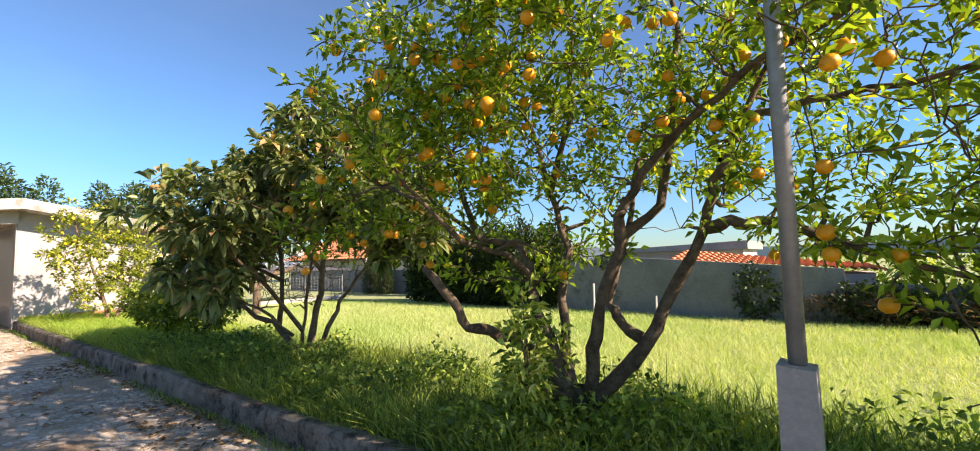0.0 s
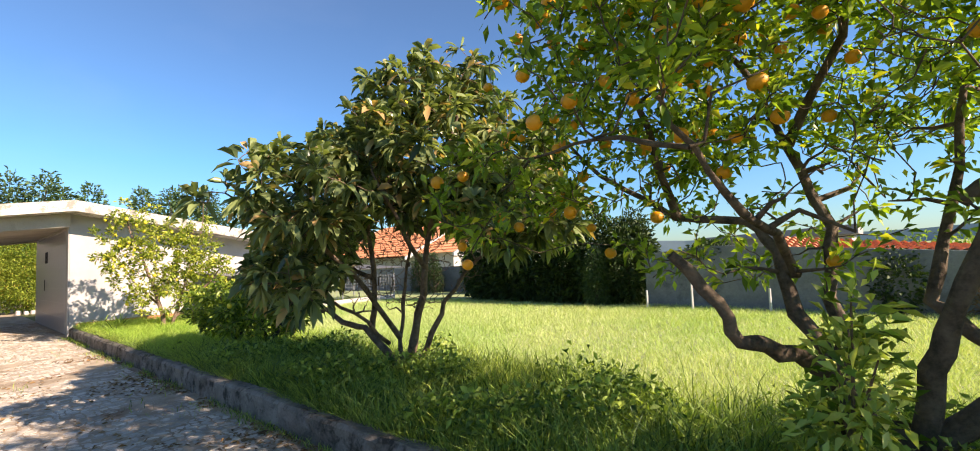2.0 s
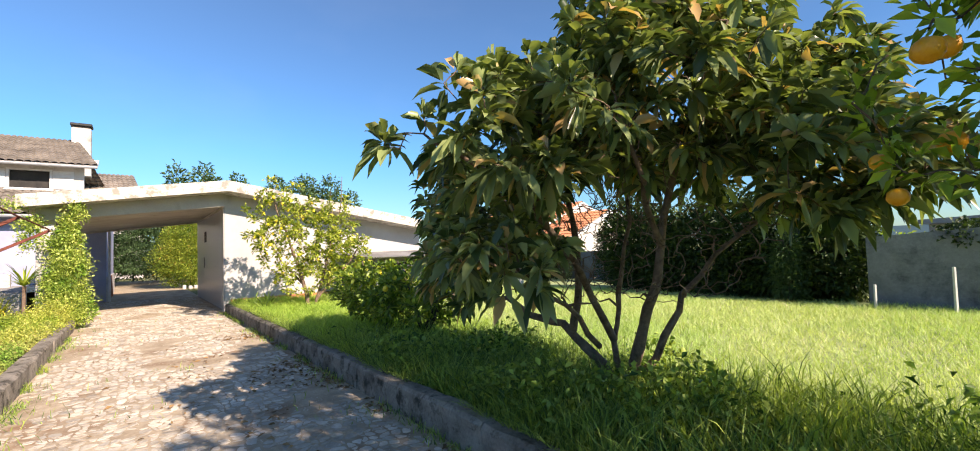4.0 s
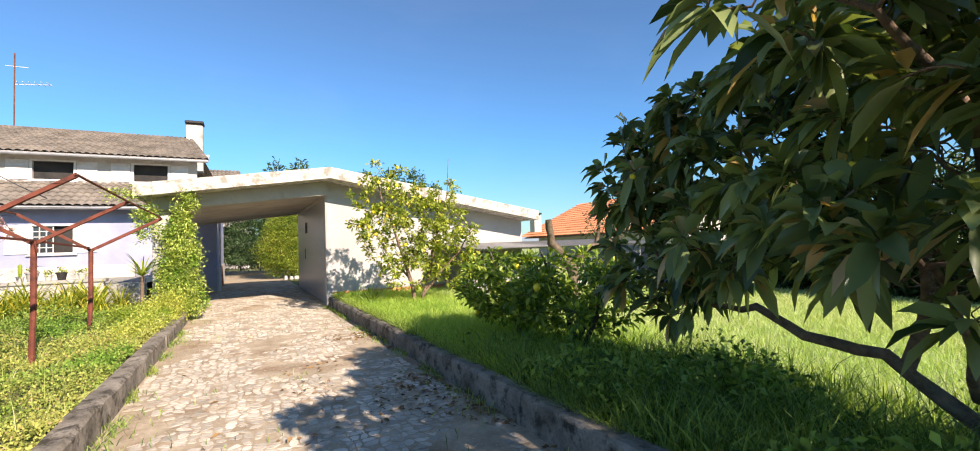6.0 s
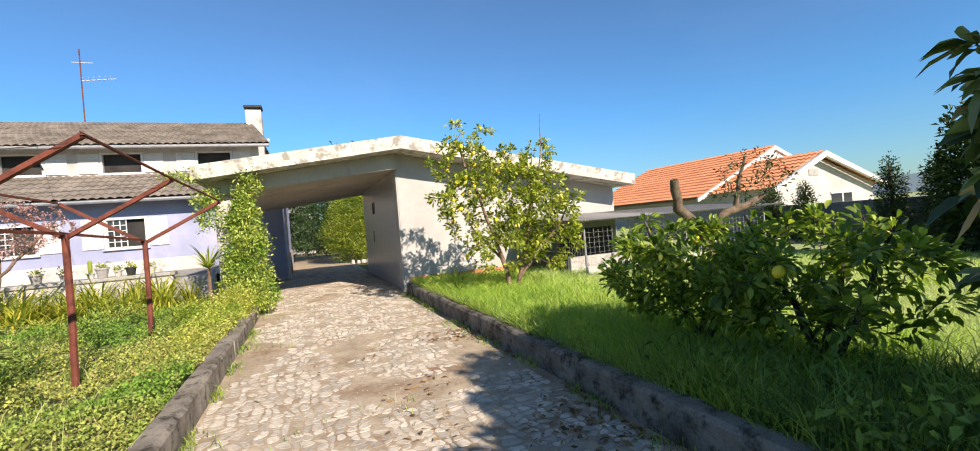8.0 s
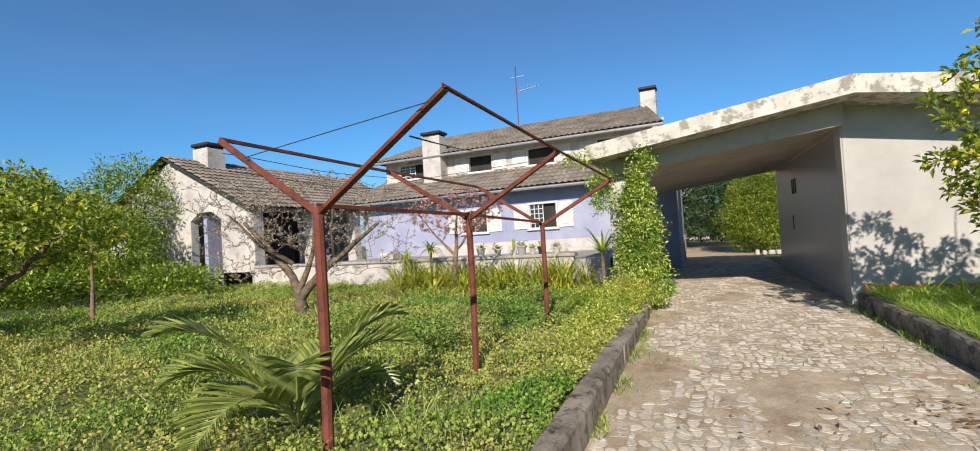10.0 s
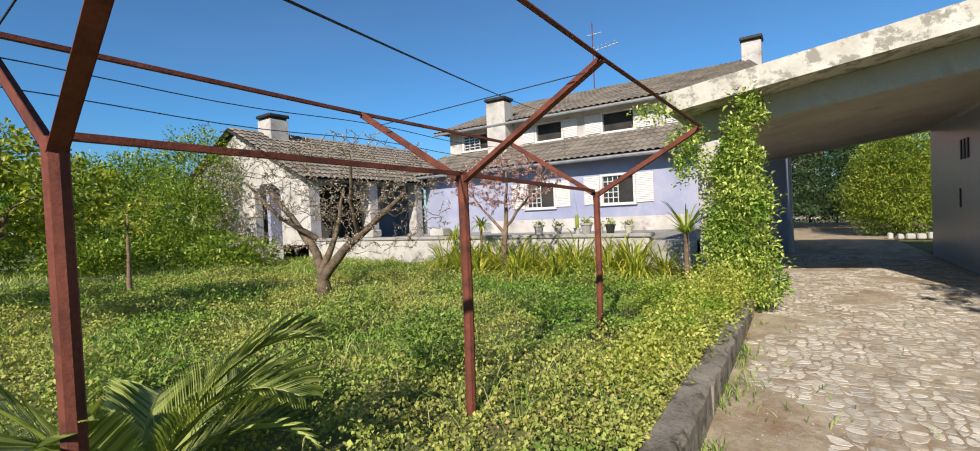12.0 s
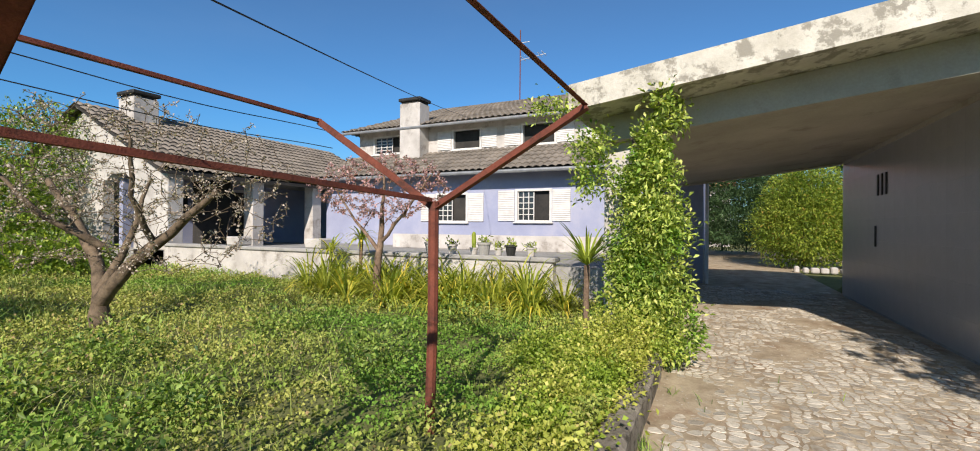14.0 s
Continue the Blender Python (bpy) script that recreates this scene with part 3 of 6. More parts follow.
def window(parent, o, x, y0, y1, z0, z1, shut=0.5, sash="left", grille=True):
    """A casement in a wall facing +x: frame, sill, open sash with small panes, two louvred shutters folded back."""
    def sh(g):
        g.v = [tuple(Vector(v) - o) for v in g.v]
        return g
    # a dark sheet behind the opening stands in for the unlit room
    w = part("window", sh(Geo().box(x - 0.16, x - 0.15, y0, y1, z0, z1)), "deep_shade", parent, "open window in a white frame, its unlit room painted dark")
    f = Geo()
    for a in ((y0 - 0.05, y0 + 0.03, z0, z1), (y1 - 0.03, y1 + 0.05, z0, z1), (y0 - 0.05, y1 + 0.05, z1, z1 + 0.07), (y0 - 0.05, y1 + 0.05, z0 - 0.05, z0)):
        f.box(x - 0.14, x + 0.02, a[0], a[1], a[2], a[3])
    part("window_frame", sh(f), "white_wood", w)
    part("sill", sh(Geo().box(x - 0.05, x + 0.10, y0 - 0.1, y1 + 0.1, z0 - 0.10, z0 - 0.052, 0.008)), "white_wood", w)
    if grille:
        half = (y0 + y1) / 2
        a, b = (y0 + 0.035, half) if sash == "left" else (half, y1 - 0.035)
        part("pane", sh(Geo().box(x - 0.09, x - 0.084, a, b, z0, z1)), "glass", w)
        g = Geo()
        for i in range(4):
            yy = a + (b - a) * i / 3
            g.box(x - 0.075, x - 0.045, yy - 0.014, yy + 0.014, z0, z1)
        for i in range(6):
            zz = z0 + (z1 - z0) * i / 5
            g.box(x - 0.07, x - 0.05, a, b, zz - 0.013, zz + 0.013)
        part("sash", sh(g), "white_wood", w)
    if shut:
        for a, b in ((y0 - 0.07 - shut, y0 - 0.07), (y1 + 0.07, y1 + 0.07 + shut)):
            n = int((z1 - z0) / 0.055)
            step = (z1 - z0 + 0.06) / n
            saw = [(x + 0.004, z0 - 0.02)]
            for i in range(n):
                saw += [(x + 0.045, z0 - 0.02 + step * i), (x + 0.022, z0 - 0.02 + step * (i + 0.96))]
            saw.append((x + 0.004, z1 + 0.04))
            g = Geo().prism(saw, "y", a, b)
            part("shutter", sh(g), "white_wood", w, "white louvred wooden shutter folded back")
    return w


def tiled_slope(name, parent, o, a, b, c, d, material, wave=0.24, course=0.38, label=""):
    """Roman tiles on the slope a-b (eave) to d-c (ridge): rounded rows in overlapping courses, one mesh."""
    a, b, c, d = (Vector(v) - o for v in (a, b, c, d))
    nrm = (b - a).cross(d - a).normalized()
    if nrm.z < 0:
        nrm = -nrm
    rows = max(2, int((d - a).length / course))
    cols = max(2, int(max((b - a).length, (c - d).length) / wave))
    sub = 4
    vs, fs = [], []
    W = cols * sub + 1
    for r in range(rows):
        for e, lift in ((0, 0.045), (1, 0.0)):
            s = (r + e * 1.02) / rows
            s = min(s, 1.0)
            for k in range(W):
                u = k / (W - 1)
                p = (a * (1 - u) + b * u) * (1 - s) + (d * (1 - u) + c * u) * s
                h = abs(math.sin(math.pi * k / sub)) ** 0.8 * 0.055
                vs.append(tuple(p + nrm * (h + lift)))
    for r in range(rows):
        for k in range(W - 1):
            i0, i1 = (2 * r) * W + k, (2 * r + 1) * W + k
            fs.append((i0, i0 + 1, i1 + 1, i1))
            if r:
                j = (2 * r - 1) * W + k
                fs.append((j, j + 1, i0 + 1, i0))
    return part(name, Geo().add(vs, fs), material, parent, label)


def chimney(parent, o, x, y, w, d, z0, z1, label="pale brick chimney with a dark cap"):
    def sh(g):
        g.v = [tuple(Vector(v) - o) for v in g.v]
        return g
    ch = part("chimney", sh(Geo().box(x - d / 2, x + d / 2, y - w / 2, y + w / 2, z0, z1 - 0.22, 0.02)), "pale_wall", parent, label)
    part("chimney_cap", sh(Geo().box(x - d / 2 - 0.05, x + d / 2 + 0.05, y - w / 2 - 0.05, y + w / 2 + 0.05, z1 - 0.13, z1, 0.03)), "black_metal", ch)
    # neck coloured dark for the shade under the cap
    part("chimney_neck", sh(Geo().box(x - d / 2 + 0.05, x + d / 2 - 0.05, y - w / 2 + 0.05, y + w / 2 - 0.05, z1 - 0.23, z1 - 0.12)), "deep_shade", ch)


HX = -27.0


def house():
    o = Vector((HX, -7.0, 0))
    t = thing("house", o, "two-storey pale blue house with old tiled roofs and open shuttered windows", "house")

    def sh(g):
        g.v = [tuple(Vector(v) - o) for v in g.v]
        return g

    def wall_with_holes(x0, x1, ya, yb, za, zb, holes):
        """A wall facing x from ya to yb with rectangular openings (y0, y1, z0, z1), one connected shell."""
        ys = sorted({ya, yb, *[h[0] for h in holes], *[h[1] for h in holes]})
        zs = sorted({za, zb, *[h[2] for h in holes], *[h[3] for h in holes]})
        g, ids = Geo(), {}

        def vid(x, j, k):
            if (x, j, k) not in ids:
                ids[x, j, k] = len(g.v)
                g.v.append((x, ys[j], zs[k]))
            return ids[x, j, k]

        def solid(j, k):
            if not (0 <= j < len(ys) - 1 and 0 <= k < len(zs) - 1):
                return False
            y, z = (ys[j] + ys[j + 1]) / 2, (zs[k] + zs[k + 1]) / 2
            return not any(h[0] < y < h[1] and h[2] < z < h[3] for h in holes)
        for j in range(len(ys) - 1):
            for k in range(len(zs) - 1):
                if not solid(j, k):
                    continue
                g.f.append((vid(x1, j, k), vid(x1, j + 1, k), vid(x1, j + 1, k + 1), vid(x1, j, k + 1)))
                g.f.append((vid(x0, j, k + 1), vid(x0, j + 1, k + 1), vid(x0, j + 1, k), vid(x0, j, k)))
                for dj, dk, (a, b), (c, d) in ((-1, 0, (j, k), (j, k + 1)), (1, 0, (j + 1, k), (j + 1, k + 1)), (0, -1, (j, k), (j + 1, k)), (0, 1, (j, k + 1), (j + 1, k + 1))):
                    if not solid(j + dj, k + dk):
                        g.f.append((vid(x0, a, b), vid(x1, a, b), vid(x1, c, d), vid(x0, c, d)))
        return sh(g)
    low = [(-6.15, -5.0, 1.72, 2.66), (-9.2, -8.0, 1.70, 2.60)]
    part("ground_floor_wall", wall_with_holes(HX - 0.25, HX, -14.4, -0.62, -0.1, 3.35, low), "blue_wall", t, "pale lavender-blue rendered wall")
    part("side_wall", sh(Geo().box(HX - 8, HX - 0.251, -0.87, -0.62, -0.1, 3.6)), "blue_wall", t)
    part("plinth", sh(Geo().box(HX - 8, HX + 0.02, -0.617, -0.57, -0.1, 0.95)), "pale_wall", t)
    for y0, y1, z0, z1 in low:
        window(t, o, HX, y0, y1, z0, z1, 0.58)
    ux = -28.7
    up = [(-9.55, -8.35, 4.52, 5.2), (-6.65, -5.4, 4.52, 5.2), (-3.6, -2.4, 4.52, 5.2), (-13.4, -11.6, 4.55, 5.2)]
    part("upper_wall", wall_with_holes(ux - 0.25, ux, -14.2, -1.4, 3.6, 5.55, up), "pale_wall", t, "dirty white upper wall")
    for i, (y0, y1, z0, z1) in enumerate(up):
        window(t, o, ux, y0, y1, z0, z1, 0.62 if i < 3 else 0, grille=(i == 3))
    tiled_slope("lower_roof", t, o, (-26.35, -14.6, 3.30), (-26.35, -0.5, 3.30), (-28.72, -0.5, 4.42), (-28.72, -14.6, 4.42), "roof_tile", label="weathered grey roof tiles")
    # underside painted near black, as the shade beneath the tiles
    part("lower_eave", sh(Geo().prism([(-26.33, 3.30), (-26.33, 3.22), (-28.7, 4.30), (-28.7, 4.38)], "y", -14.6, -0.5)), "deep_shade", t)
    part("gutter", sh(Geo().tube([(-26.3, -14.6, 3.25), (-26.3, -0.5, 3.25)], 0.06, 8)), "zinc", t)
    tiled_slope("upper_roof", t, o, (-28.1, -14.7, 5.42), (-28.1, -0.9, 5.42), (-33.0, -1.9, 7.35), (-33.0, -12.6, 7.35), "roof_tile", label="old tiled roof with yellow lichen")
    tiled_slope("rear_roof", t, o, (-37.5, -0.9, 5.42), (-37.5, -14.7, 5.42), (-33.0, -12.6, 7.35), (-33.0, -1.9, 7.35), "roof_tile")
    tiled_slope("hip_roof", t, o, (-37.5, -14.7, 5.42), (-28.1, -14.7, 5.42), (-33.0, -12.6, 7.35), (-33.05, -12.6, 7.35), "roof_tile")
    part("gable_wall", sh(Geo().prism([(-28.95, 3.6), (-36.9, 3.6), (-36.9, 5.5), (-33.0, 7.2), (-28.95, 5.6)], "y", -2.25, -2.0)), "pale_wall", t)
    part("upper_eave", sh(Geo().prism([(-28.08, 5.42), (-28.08, 5.33), (-29.2, 5.76), (-29.2, 5.85)], "y", -14.6, -0.95)), "white_wood", t)
    part("upper_gutter", sh(Geo().tube([(-28.05, -14.6, 5.36), (-28.05, -0.95, 5.36)], 0.055, 8)), "zinc", t)
    tiled_slope("annex_roof", t, o, (-36.0, -1.9, 5.2), (-36.0, 0.6, 5.2), (-39, 0.2, 6.7), (-39, -1.9, 6.7), "roof_tile")
    chimney(t, o, -32.7, -1.75, 0.7, 0.7, 5.6, 8.1)
    chimney(t, o, -28.4, -11.15, 0.95, 0.7, 3.8, 6.55)
    # television aerial
    a = part("aerial_mast", sh(Geo().tube([(-32.9, -8.45, 7.2), (-32.9, -8.45, 10.6)], 0.025, 6)), "rust", t, "thin rusty aerial mast")
    rods = [((-32.9, -8.75, 10.0), (-32.9, -8.0, 10.0)), ((-32.9, -8.45, 9.2), (-32.9, -7.2, 9.33))]
    rods += [((-33.2, -8.3 + 0.2 * i, 9.25 + 0.02 * i), (-32.6, -8.3 + 0.2 * i, 9.25 + 0.02 * i)) for i in range(6)]
    for e0, e1 in rods:
        part("aerial_rod", sh(Geo().tube([e0, e1], 0.014, 5)), "white_wood", a)
    part("downpipe", sh(Geo().tube([(-26.95, -0.52, 0.0), (-26.95, -0.52, 3.2)], 0.045, 8)), "white_wood", t, "white downpipe")


house()


def wing():
    """The single-storey wing with a gable end, an arched porch and columns."""
    o = Vector((-24.5, -16, 0))
    t = thing("house_wing", o, "low white house wing with a gable, porch columns and tiled roof", "house")

    def sh(g):
        g.v = [tuple(Vector(v) - o) for v in g.v]
        return g
    # gable wall with a tall doorway
    ga = [(-23.2, 0.1), (-17.7, 0.1), (-17.7, 2.75), (-17.2, 3.05), (-16.5, 3.05), (-16.0, 2.75), (-16.0, 0.1), (-14.5, 0.1), (-14.5, 3.1), (-18.7, 5.25), (-23.2, 3.1)]
    part("gable_wall", sh(Geo().prism(ga, "x", -21.2, -20.9)), "pale_wall", t, "white gable wall with an arched opening")
    part("plinth", sh(Geo().box(-20.9, -20.87, -23.2, -17.75, 0.1, 0.75)), "brick_red", t)
    # dark sheet painted as the shade inside the arched porch
    part("porch_shade", sh(Geo().box(-23.5, -23.4, -18.4, -15.2, 0.1, 3.1)), "deep_shade", t)
    part("porch_side", sh(Geo().box(-23.4, -21.21, -18.5, -18.4, 0.1, 3.1)), "pale_wall", t)
    part("inner_wall", sh(Geo().box(-30, -21.2, -17.4, -17.2, 0.1, 3.2)), "blue_wall", t, "shaded porch wall with lilac dado")
    part("porch_ceiling", sh(Geo().box(-30, -21.2, -17.2, -14.5, 3.05, 3.12)), "soffit", t)
    part("far_wall", sh(Geo().box(-30, -20.9, -23.2, -23.0, 0.1, 3.2)), "pale_wall", t)
    for x in (-21.1, -23.8, -26.4, -29.2):
        c = part("column", sh(Geo().box(x - 0.22, x + 0.22, -14.75, -14.3, 0.75, 3.05, 0.02)), "pale_wall", t, "square white porch column")
    part("porch_floor", sh(Geo().box(-27.3, -20.9, -17.2, -14.1, 0.1, 0.75)), "concrete", t)
    # dark slab in place of the unlit room behind the door
    d = part("porch_door", sh(Geo().box(-25.6, -24.7, -17.2, -17.15, 0.76, 2.75, 0.01)), "deep_shade", t, "open doorway, its inner shade painted dark")
    part("door_frame", sh(Geo().box(-25.72, -25.61, -17.2, -17.1, 0.76, 2.85).box(-24.69, -24.58, -17.2, -17.1, 0.76, 2.85).box(-25.72, -24.58, -17.2, -17.1, 2.76, 2.85)), "white_wood", d)
    # porch window filled with the same painted shade
    part("porch_window", sh(Geo().box(-23.2, -22.0, -17.2, -17.16, 1.7, 2.6, 0.01)), "deep_shade", t)
    tiled_slope("front_roof", t, o, (-31.5, -14.05, 3.02), (-20.55, -14.05, 3.02), (-20.55, -18.7, 5.35), (-31.5, -18.7, 5.35), "roof_tile", label="rows of old grey roof tiles")
    tiled_slope("back_roof", t, o, (-20.55, -23.6, 3.0), (-31.5, -23.6, 3.0), (-31.5, -18.7, 5.35), (-20.55, -18.7, 5.35), "roof_tile")
    # this board's dark colour holds the shade under the wing's eave
    part("eave_board", sh(Geo().prism([(-14.04, 3.0), (-14.04, 2.9), (-18.7, 5.22), (-18.7, 5.3)], "x", -31.4, -20.56)), "deep_shade", t)
    chimney(t, o, -22.2, -18.3, 0.9, 0.8, 4.8, 6.0, "squat white chimney with a dark slab cap")


wing()


def terrace():
    t = thing("terrace", (-20.8, -2.85, 0), "raised house terrace with a weathered whitewashed retaining wall", "terrace")
    o = Vector((-20.8, -2.85, 0))

    def sh(g):
        g.v = [tuple(Vector(v) - o) for v in g.v]
        return g
    part("front_wall", sh(Geo().box(-20.95, -20.75, -14.2, -2.9, 0, 0.88, 0.015)), "pale_wall", t, "whitewashed wall with dark stains")
    part("coping", sh(Geo().box(-21.05, -20.70, -14.2, -2.85, 0.882, 0.97, 0.02)), "concrete", t)
    part("floor", sh(Geo().box(-26.99, -20.96, -14.05, -1.8, 0, 0.8)), "concrete", t)
    part("side_wall", sh(Geo().box(-26.98, -20.96, -2.04, -1.85, 0, 0.95, 0.015)), "pale_wall", t)
    part("planter_wall", sh(Geo().box(-25.6, -25.4, -9.9, -3.0, 0.801, 1.25, 0.015)), "pale_wall", t, "low whitewashed planter wall")


terrace()

# ---- pergola of rusty angle iron ----


def pergola():
    t = thing("pergola", (-13.37, -2.1, 0.2), "rusty red iron pergola frame with Y-shaped posts", "pergola")
    o = Vector((-13.37, -2.1, 0.2))

    def bar(name, a, b, w, label="", up=(0, 0, 1)):
        """A steel angle: two thin legs."""
        a, b = Vector(a) - o, Vector(b) - o
        d = (b - a).normalized()
        s = d.cross(Vector(up) if abs(d.dot(Vector(up))) < 0.95 else Vector((1, 0, 0))).normalized()
        n = s.cross(d)
        g = Geo()
        for p, q in ((s, n), (n, s)):
            k = [p * w / 2 + q * 0.004 - q * w / 2, -p * w / 2 + q * 0.004 - q * w / 2, -p * w / 2 - q * w / 2, p * w / 2 - q * w / 2]
            vs = [tuple(a + e) for e in k] + [tuple(b + e) for e in k]
            g.add(vs, [(0, 1, 2, 3), (7, 6, 5, 4), (0, 4, 5, 1), (1, 5, 6, 2), (2, 6, 7, 3), (3, 7, 4, 0)])
        return part(name, g, "rust", t, label)
    joints = ((-11.44, -2.16, 1.77), (-13.38, -2.09, 1.74), (-15.43, -1.98, 1.66))
    frames = ((-11.39, -1.2, 2.33), (-13.3, -1.12, 2.25), (-15.38, -1.0, 2.16))
    outer = ((-11.44, -3.0, 2.30), (-13.4, -3.0, 2.27), (-15.35, -2.87, 2.23))
    for j, e, w in zip(joints, frames, outer):
        g = Geo().tube([Vector((j[0], j[1] - 0.02, 0.12)) - o, Vector((j[0], j[1], 0.9)) - o, Vector(j) - o], 0.034, 8)
        part("post", g, "rust", t)
        bar("arm", (j[0], j[1], j[2] - 0.03), e, 0.052)
        bar("arm", (j[0], j[1], j[2] - 0.03), w, 0.048)
    for row, w in ((outer, 0.03), (joints, 0.03)):
        for p, q in zip(row, row[1:]):
            bar("rail", (p[0], p[1], p[2] + 0.01), (q[0], q[1], q[2] + 0.01), w)
    for (x0, y0, z0), (x1, y1, z1) in zip(frames, frames[1:]):
        bar("rail", (x0, y0, z0 + 0.01), (x1, y1, z1 + 0.01), 0.028)
    for y, z in ((-2.95, 2.2), (-2.9, 2.07)):
        pts = [(x, y, z - 0.03 * math.sin((x + 11.4) / 4.1 * math.pi * 2) ** 2) for x in np.linspace(-11.4, -15.5, 19)]
        part("wire", Geo().tube([Vector(p) - o for p in pts], 0.0032, 4), "cable", t)
    for x, y, z in frames[:2]:
        part("wire", Geo().tube([Vector((x, -2.72, 2.14)) - o, Vector((x, y - 0.05, z - 0.06)) - o], 0.0032, 4), "cable", t)


pergola()


def cable(a, b, sag, r=0.012):
    pts = [Vector(a).lerp(Vector(b), k / 24) - Vector((0, 0, sag * 4 * (k / 24) * (1 - k / 24))) for k in range(25)]
    whole("cable", Geo().tube(pts, r, 5), "cable", "thin black overhead cable strung to the house", "cable", smooth=True, group="overhead cables")


cable((-11.36, -1.41, 2.09), (-28.05, -8.2, 5.42), 0.12, 0.0055)

# ---- field boundary: shed wall, low wall, far roof ----
g = Geo().prism([(-6.3, 0.1), (-6.3, 1.50), (-4.6, 1.62), (-0.1, 1.28), (-0.1, 0.1)], "y", 11.3, 11.5)
shed = whole("shed_wall", g, "shed_wall", "long grey cement shed wall behind the field", "wall", "structure")
roof_t = thing("far_roof", (-2, 13, 1.2), "low orange tiled roof behind the shed wall", "roof")
tiled_slope("roof_slope", roof_t, Vector((-2, 13, 1.2)), (-3.7, 12.0, 1.43), (0.6, 12.0, 1.18), (0.3, 14.0, 1.26), (-3.7, 14.0, 1.72), "orange_roof", 0.16, 0.3)
part("roof_wall", Geo().box(-2.8, 2.4, -0.8, 0.9, -1.2, -0.05), "pale_wall", roof_t)
whole("field_wall", Geo().box(-0.1, 40, 11.4, 11.6, 0, 0.98, 0.01), "shed_wall", "low dark garden wall overgrown with ivy", "wall", "structure")
whole("field_wall_west", Geo().box(-12.4, -6.3, 13.2, 13.4, 0, 1.2, 0.01), "shed_wall", "old garden wall behind the hedge", "wall", "structure")
whole("tarpaulin_roof", Geo().prism([(3.0, 1.15), (6.2, 1.62), (9.5, 1.2), (9.5, 1.1), (6.2, 1.52), (3.0, 1.05)], "y", 15.0, 18.0), "white_wood", "white low-pitched shelter roof beyond the wall", "shelter roof")

ws = thing("white_outbuilding", (-4.6, 16, 0), "pale flat-roofed outbuilding behind the shed wall", "outbuilding")
part("wall", Geo().box(-1.4, 2.2, -1.0, 1.5, 0, 1.75), "white_wall", ws)
part("roof", Geo().prism([(-1.55, 1.755), (2.35, 1.755), (2.35, 2.0), (-1.55, 1.86)], "y", -1.2, 1.7), "concrete", ws, "pale sheet roof")

# ---- the neighbour's house ----


def neighbour():
    o = Vector((-30, 27, 0))
    t = thing("neighbour_house", o, "white house with a bright orange tiled roof", "house")

    def sh(g):
        g.v = [tuple(Vector(v) - o) for v in g.v]
        return g
    part("wall", sh(Geo().prism([(23.6, 0), (32.5, 0), (32.5, 2.1), (27.4, 3.85), (23.6, 2.25)], "x", -40, -25.3)), "white_wall", t, "bright white gable wall")
    tiled_slope("roof", t, o, (-41, 23.0, 2.1), (-24.8, 23.0, 2.1), (-24.8, 27.4, 4.05), (-41, 27.4, 4.05), "orange_roof", 0.3, 0.5)
    tiled_slope("rear_roof", t, o, (-24.8, 33.2, 1.9), (-41, 33.2, 1.9), (-41, 27.4, 4.05), (-24.8, 27.4, 4.05), "orange_roof", 0.3, 0.5)
    bargeboard = [(23.0, 2.08), (27.4, 4.03), (33.2, 1.88), (33.2, 1.68), (27.4, 3.72), (23.0, 1.85)]
    part("bargeboard", sh(Geo().prism(bargeboard, "x", -24.8, -24.6)), "white_wood", t, "white bargeboard")
    part("upper_gable", sh(Geo().prism([(22.6, 1.9), (29.2, 4.95), (35.6, 2.1)], "x", -40.9, -29.05)), "white_wood", t)
    part("upper_bargeboard", sh(Geo().prism([(22.2, 1.98), (29.2, 5.08), (36.0, 2.05), (36.0, 1.85), (29.2, 4.82), (22.2, 1.75)], "x", -29.04, -28.9)), "white_wood", t)
    tiled_slope("upper_roof", t, o, (-41, 22.2, 2.0), (-28.9, 22.2, 2.0), (-28.9, 29.2, 5.1), (-41, 29.2, 5.1), "orange_roof", 0.3, 0.5)
    w = part("window", sh(Geo().box(-25.3, -25.26, 28.6, 30.4, 0.7, 1.6)), "glass", t)
    part("frame", sh(Geo().box(-25.29, -25.22, 29.45, 29.55, 0.7, 1.6).box(-25.29, -25.22, 28.5, 30.5, 1.6, 1.7).box(-25.29, -25.22, 28.5, 30.5, 0.6, 0.7)), "white_wood", w)
    part("vent", sh(Geo().box(-25.3, -25.27, 26.8, 27.6, 2.7, 3.1)), "concrete", t)
    chimney(t, o, -38.0, 22.0, 0.7, 0.7, 2.4, 4.0)


neighbour()
whole("neighbour_wall", Geo().box(-26, -12.4, 14.6, 14.8, 0, 1.3, 0.01), "shed_wall", "dark boundary wall before the white house", "wall", "structure")

far = thing("far_house", (-62, -4, 0), "distant cream house with a red roof beyond the yard", "house")
part("wall", Geo().box(-4, 4, -5, 5, -1, 5.2), "pale_wall", far)
part("roof", Geo().prism([(-4.5, 5.2), (4.5, 5.2), (0, 6.9)], "y", -5.4, 5.4), "orange_roof", far)

# ---- the dog pen ----


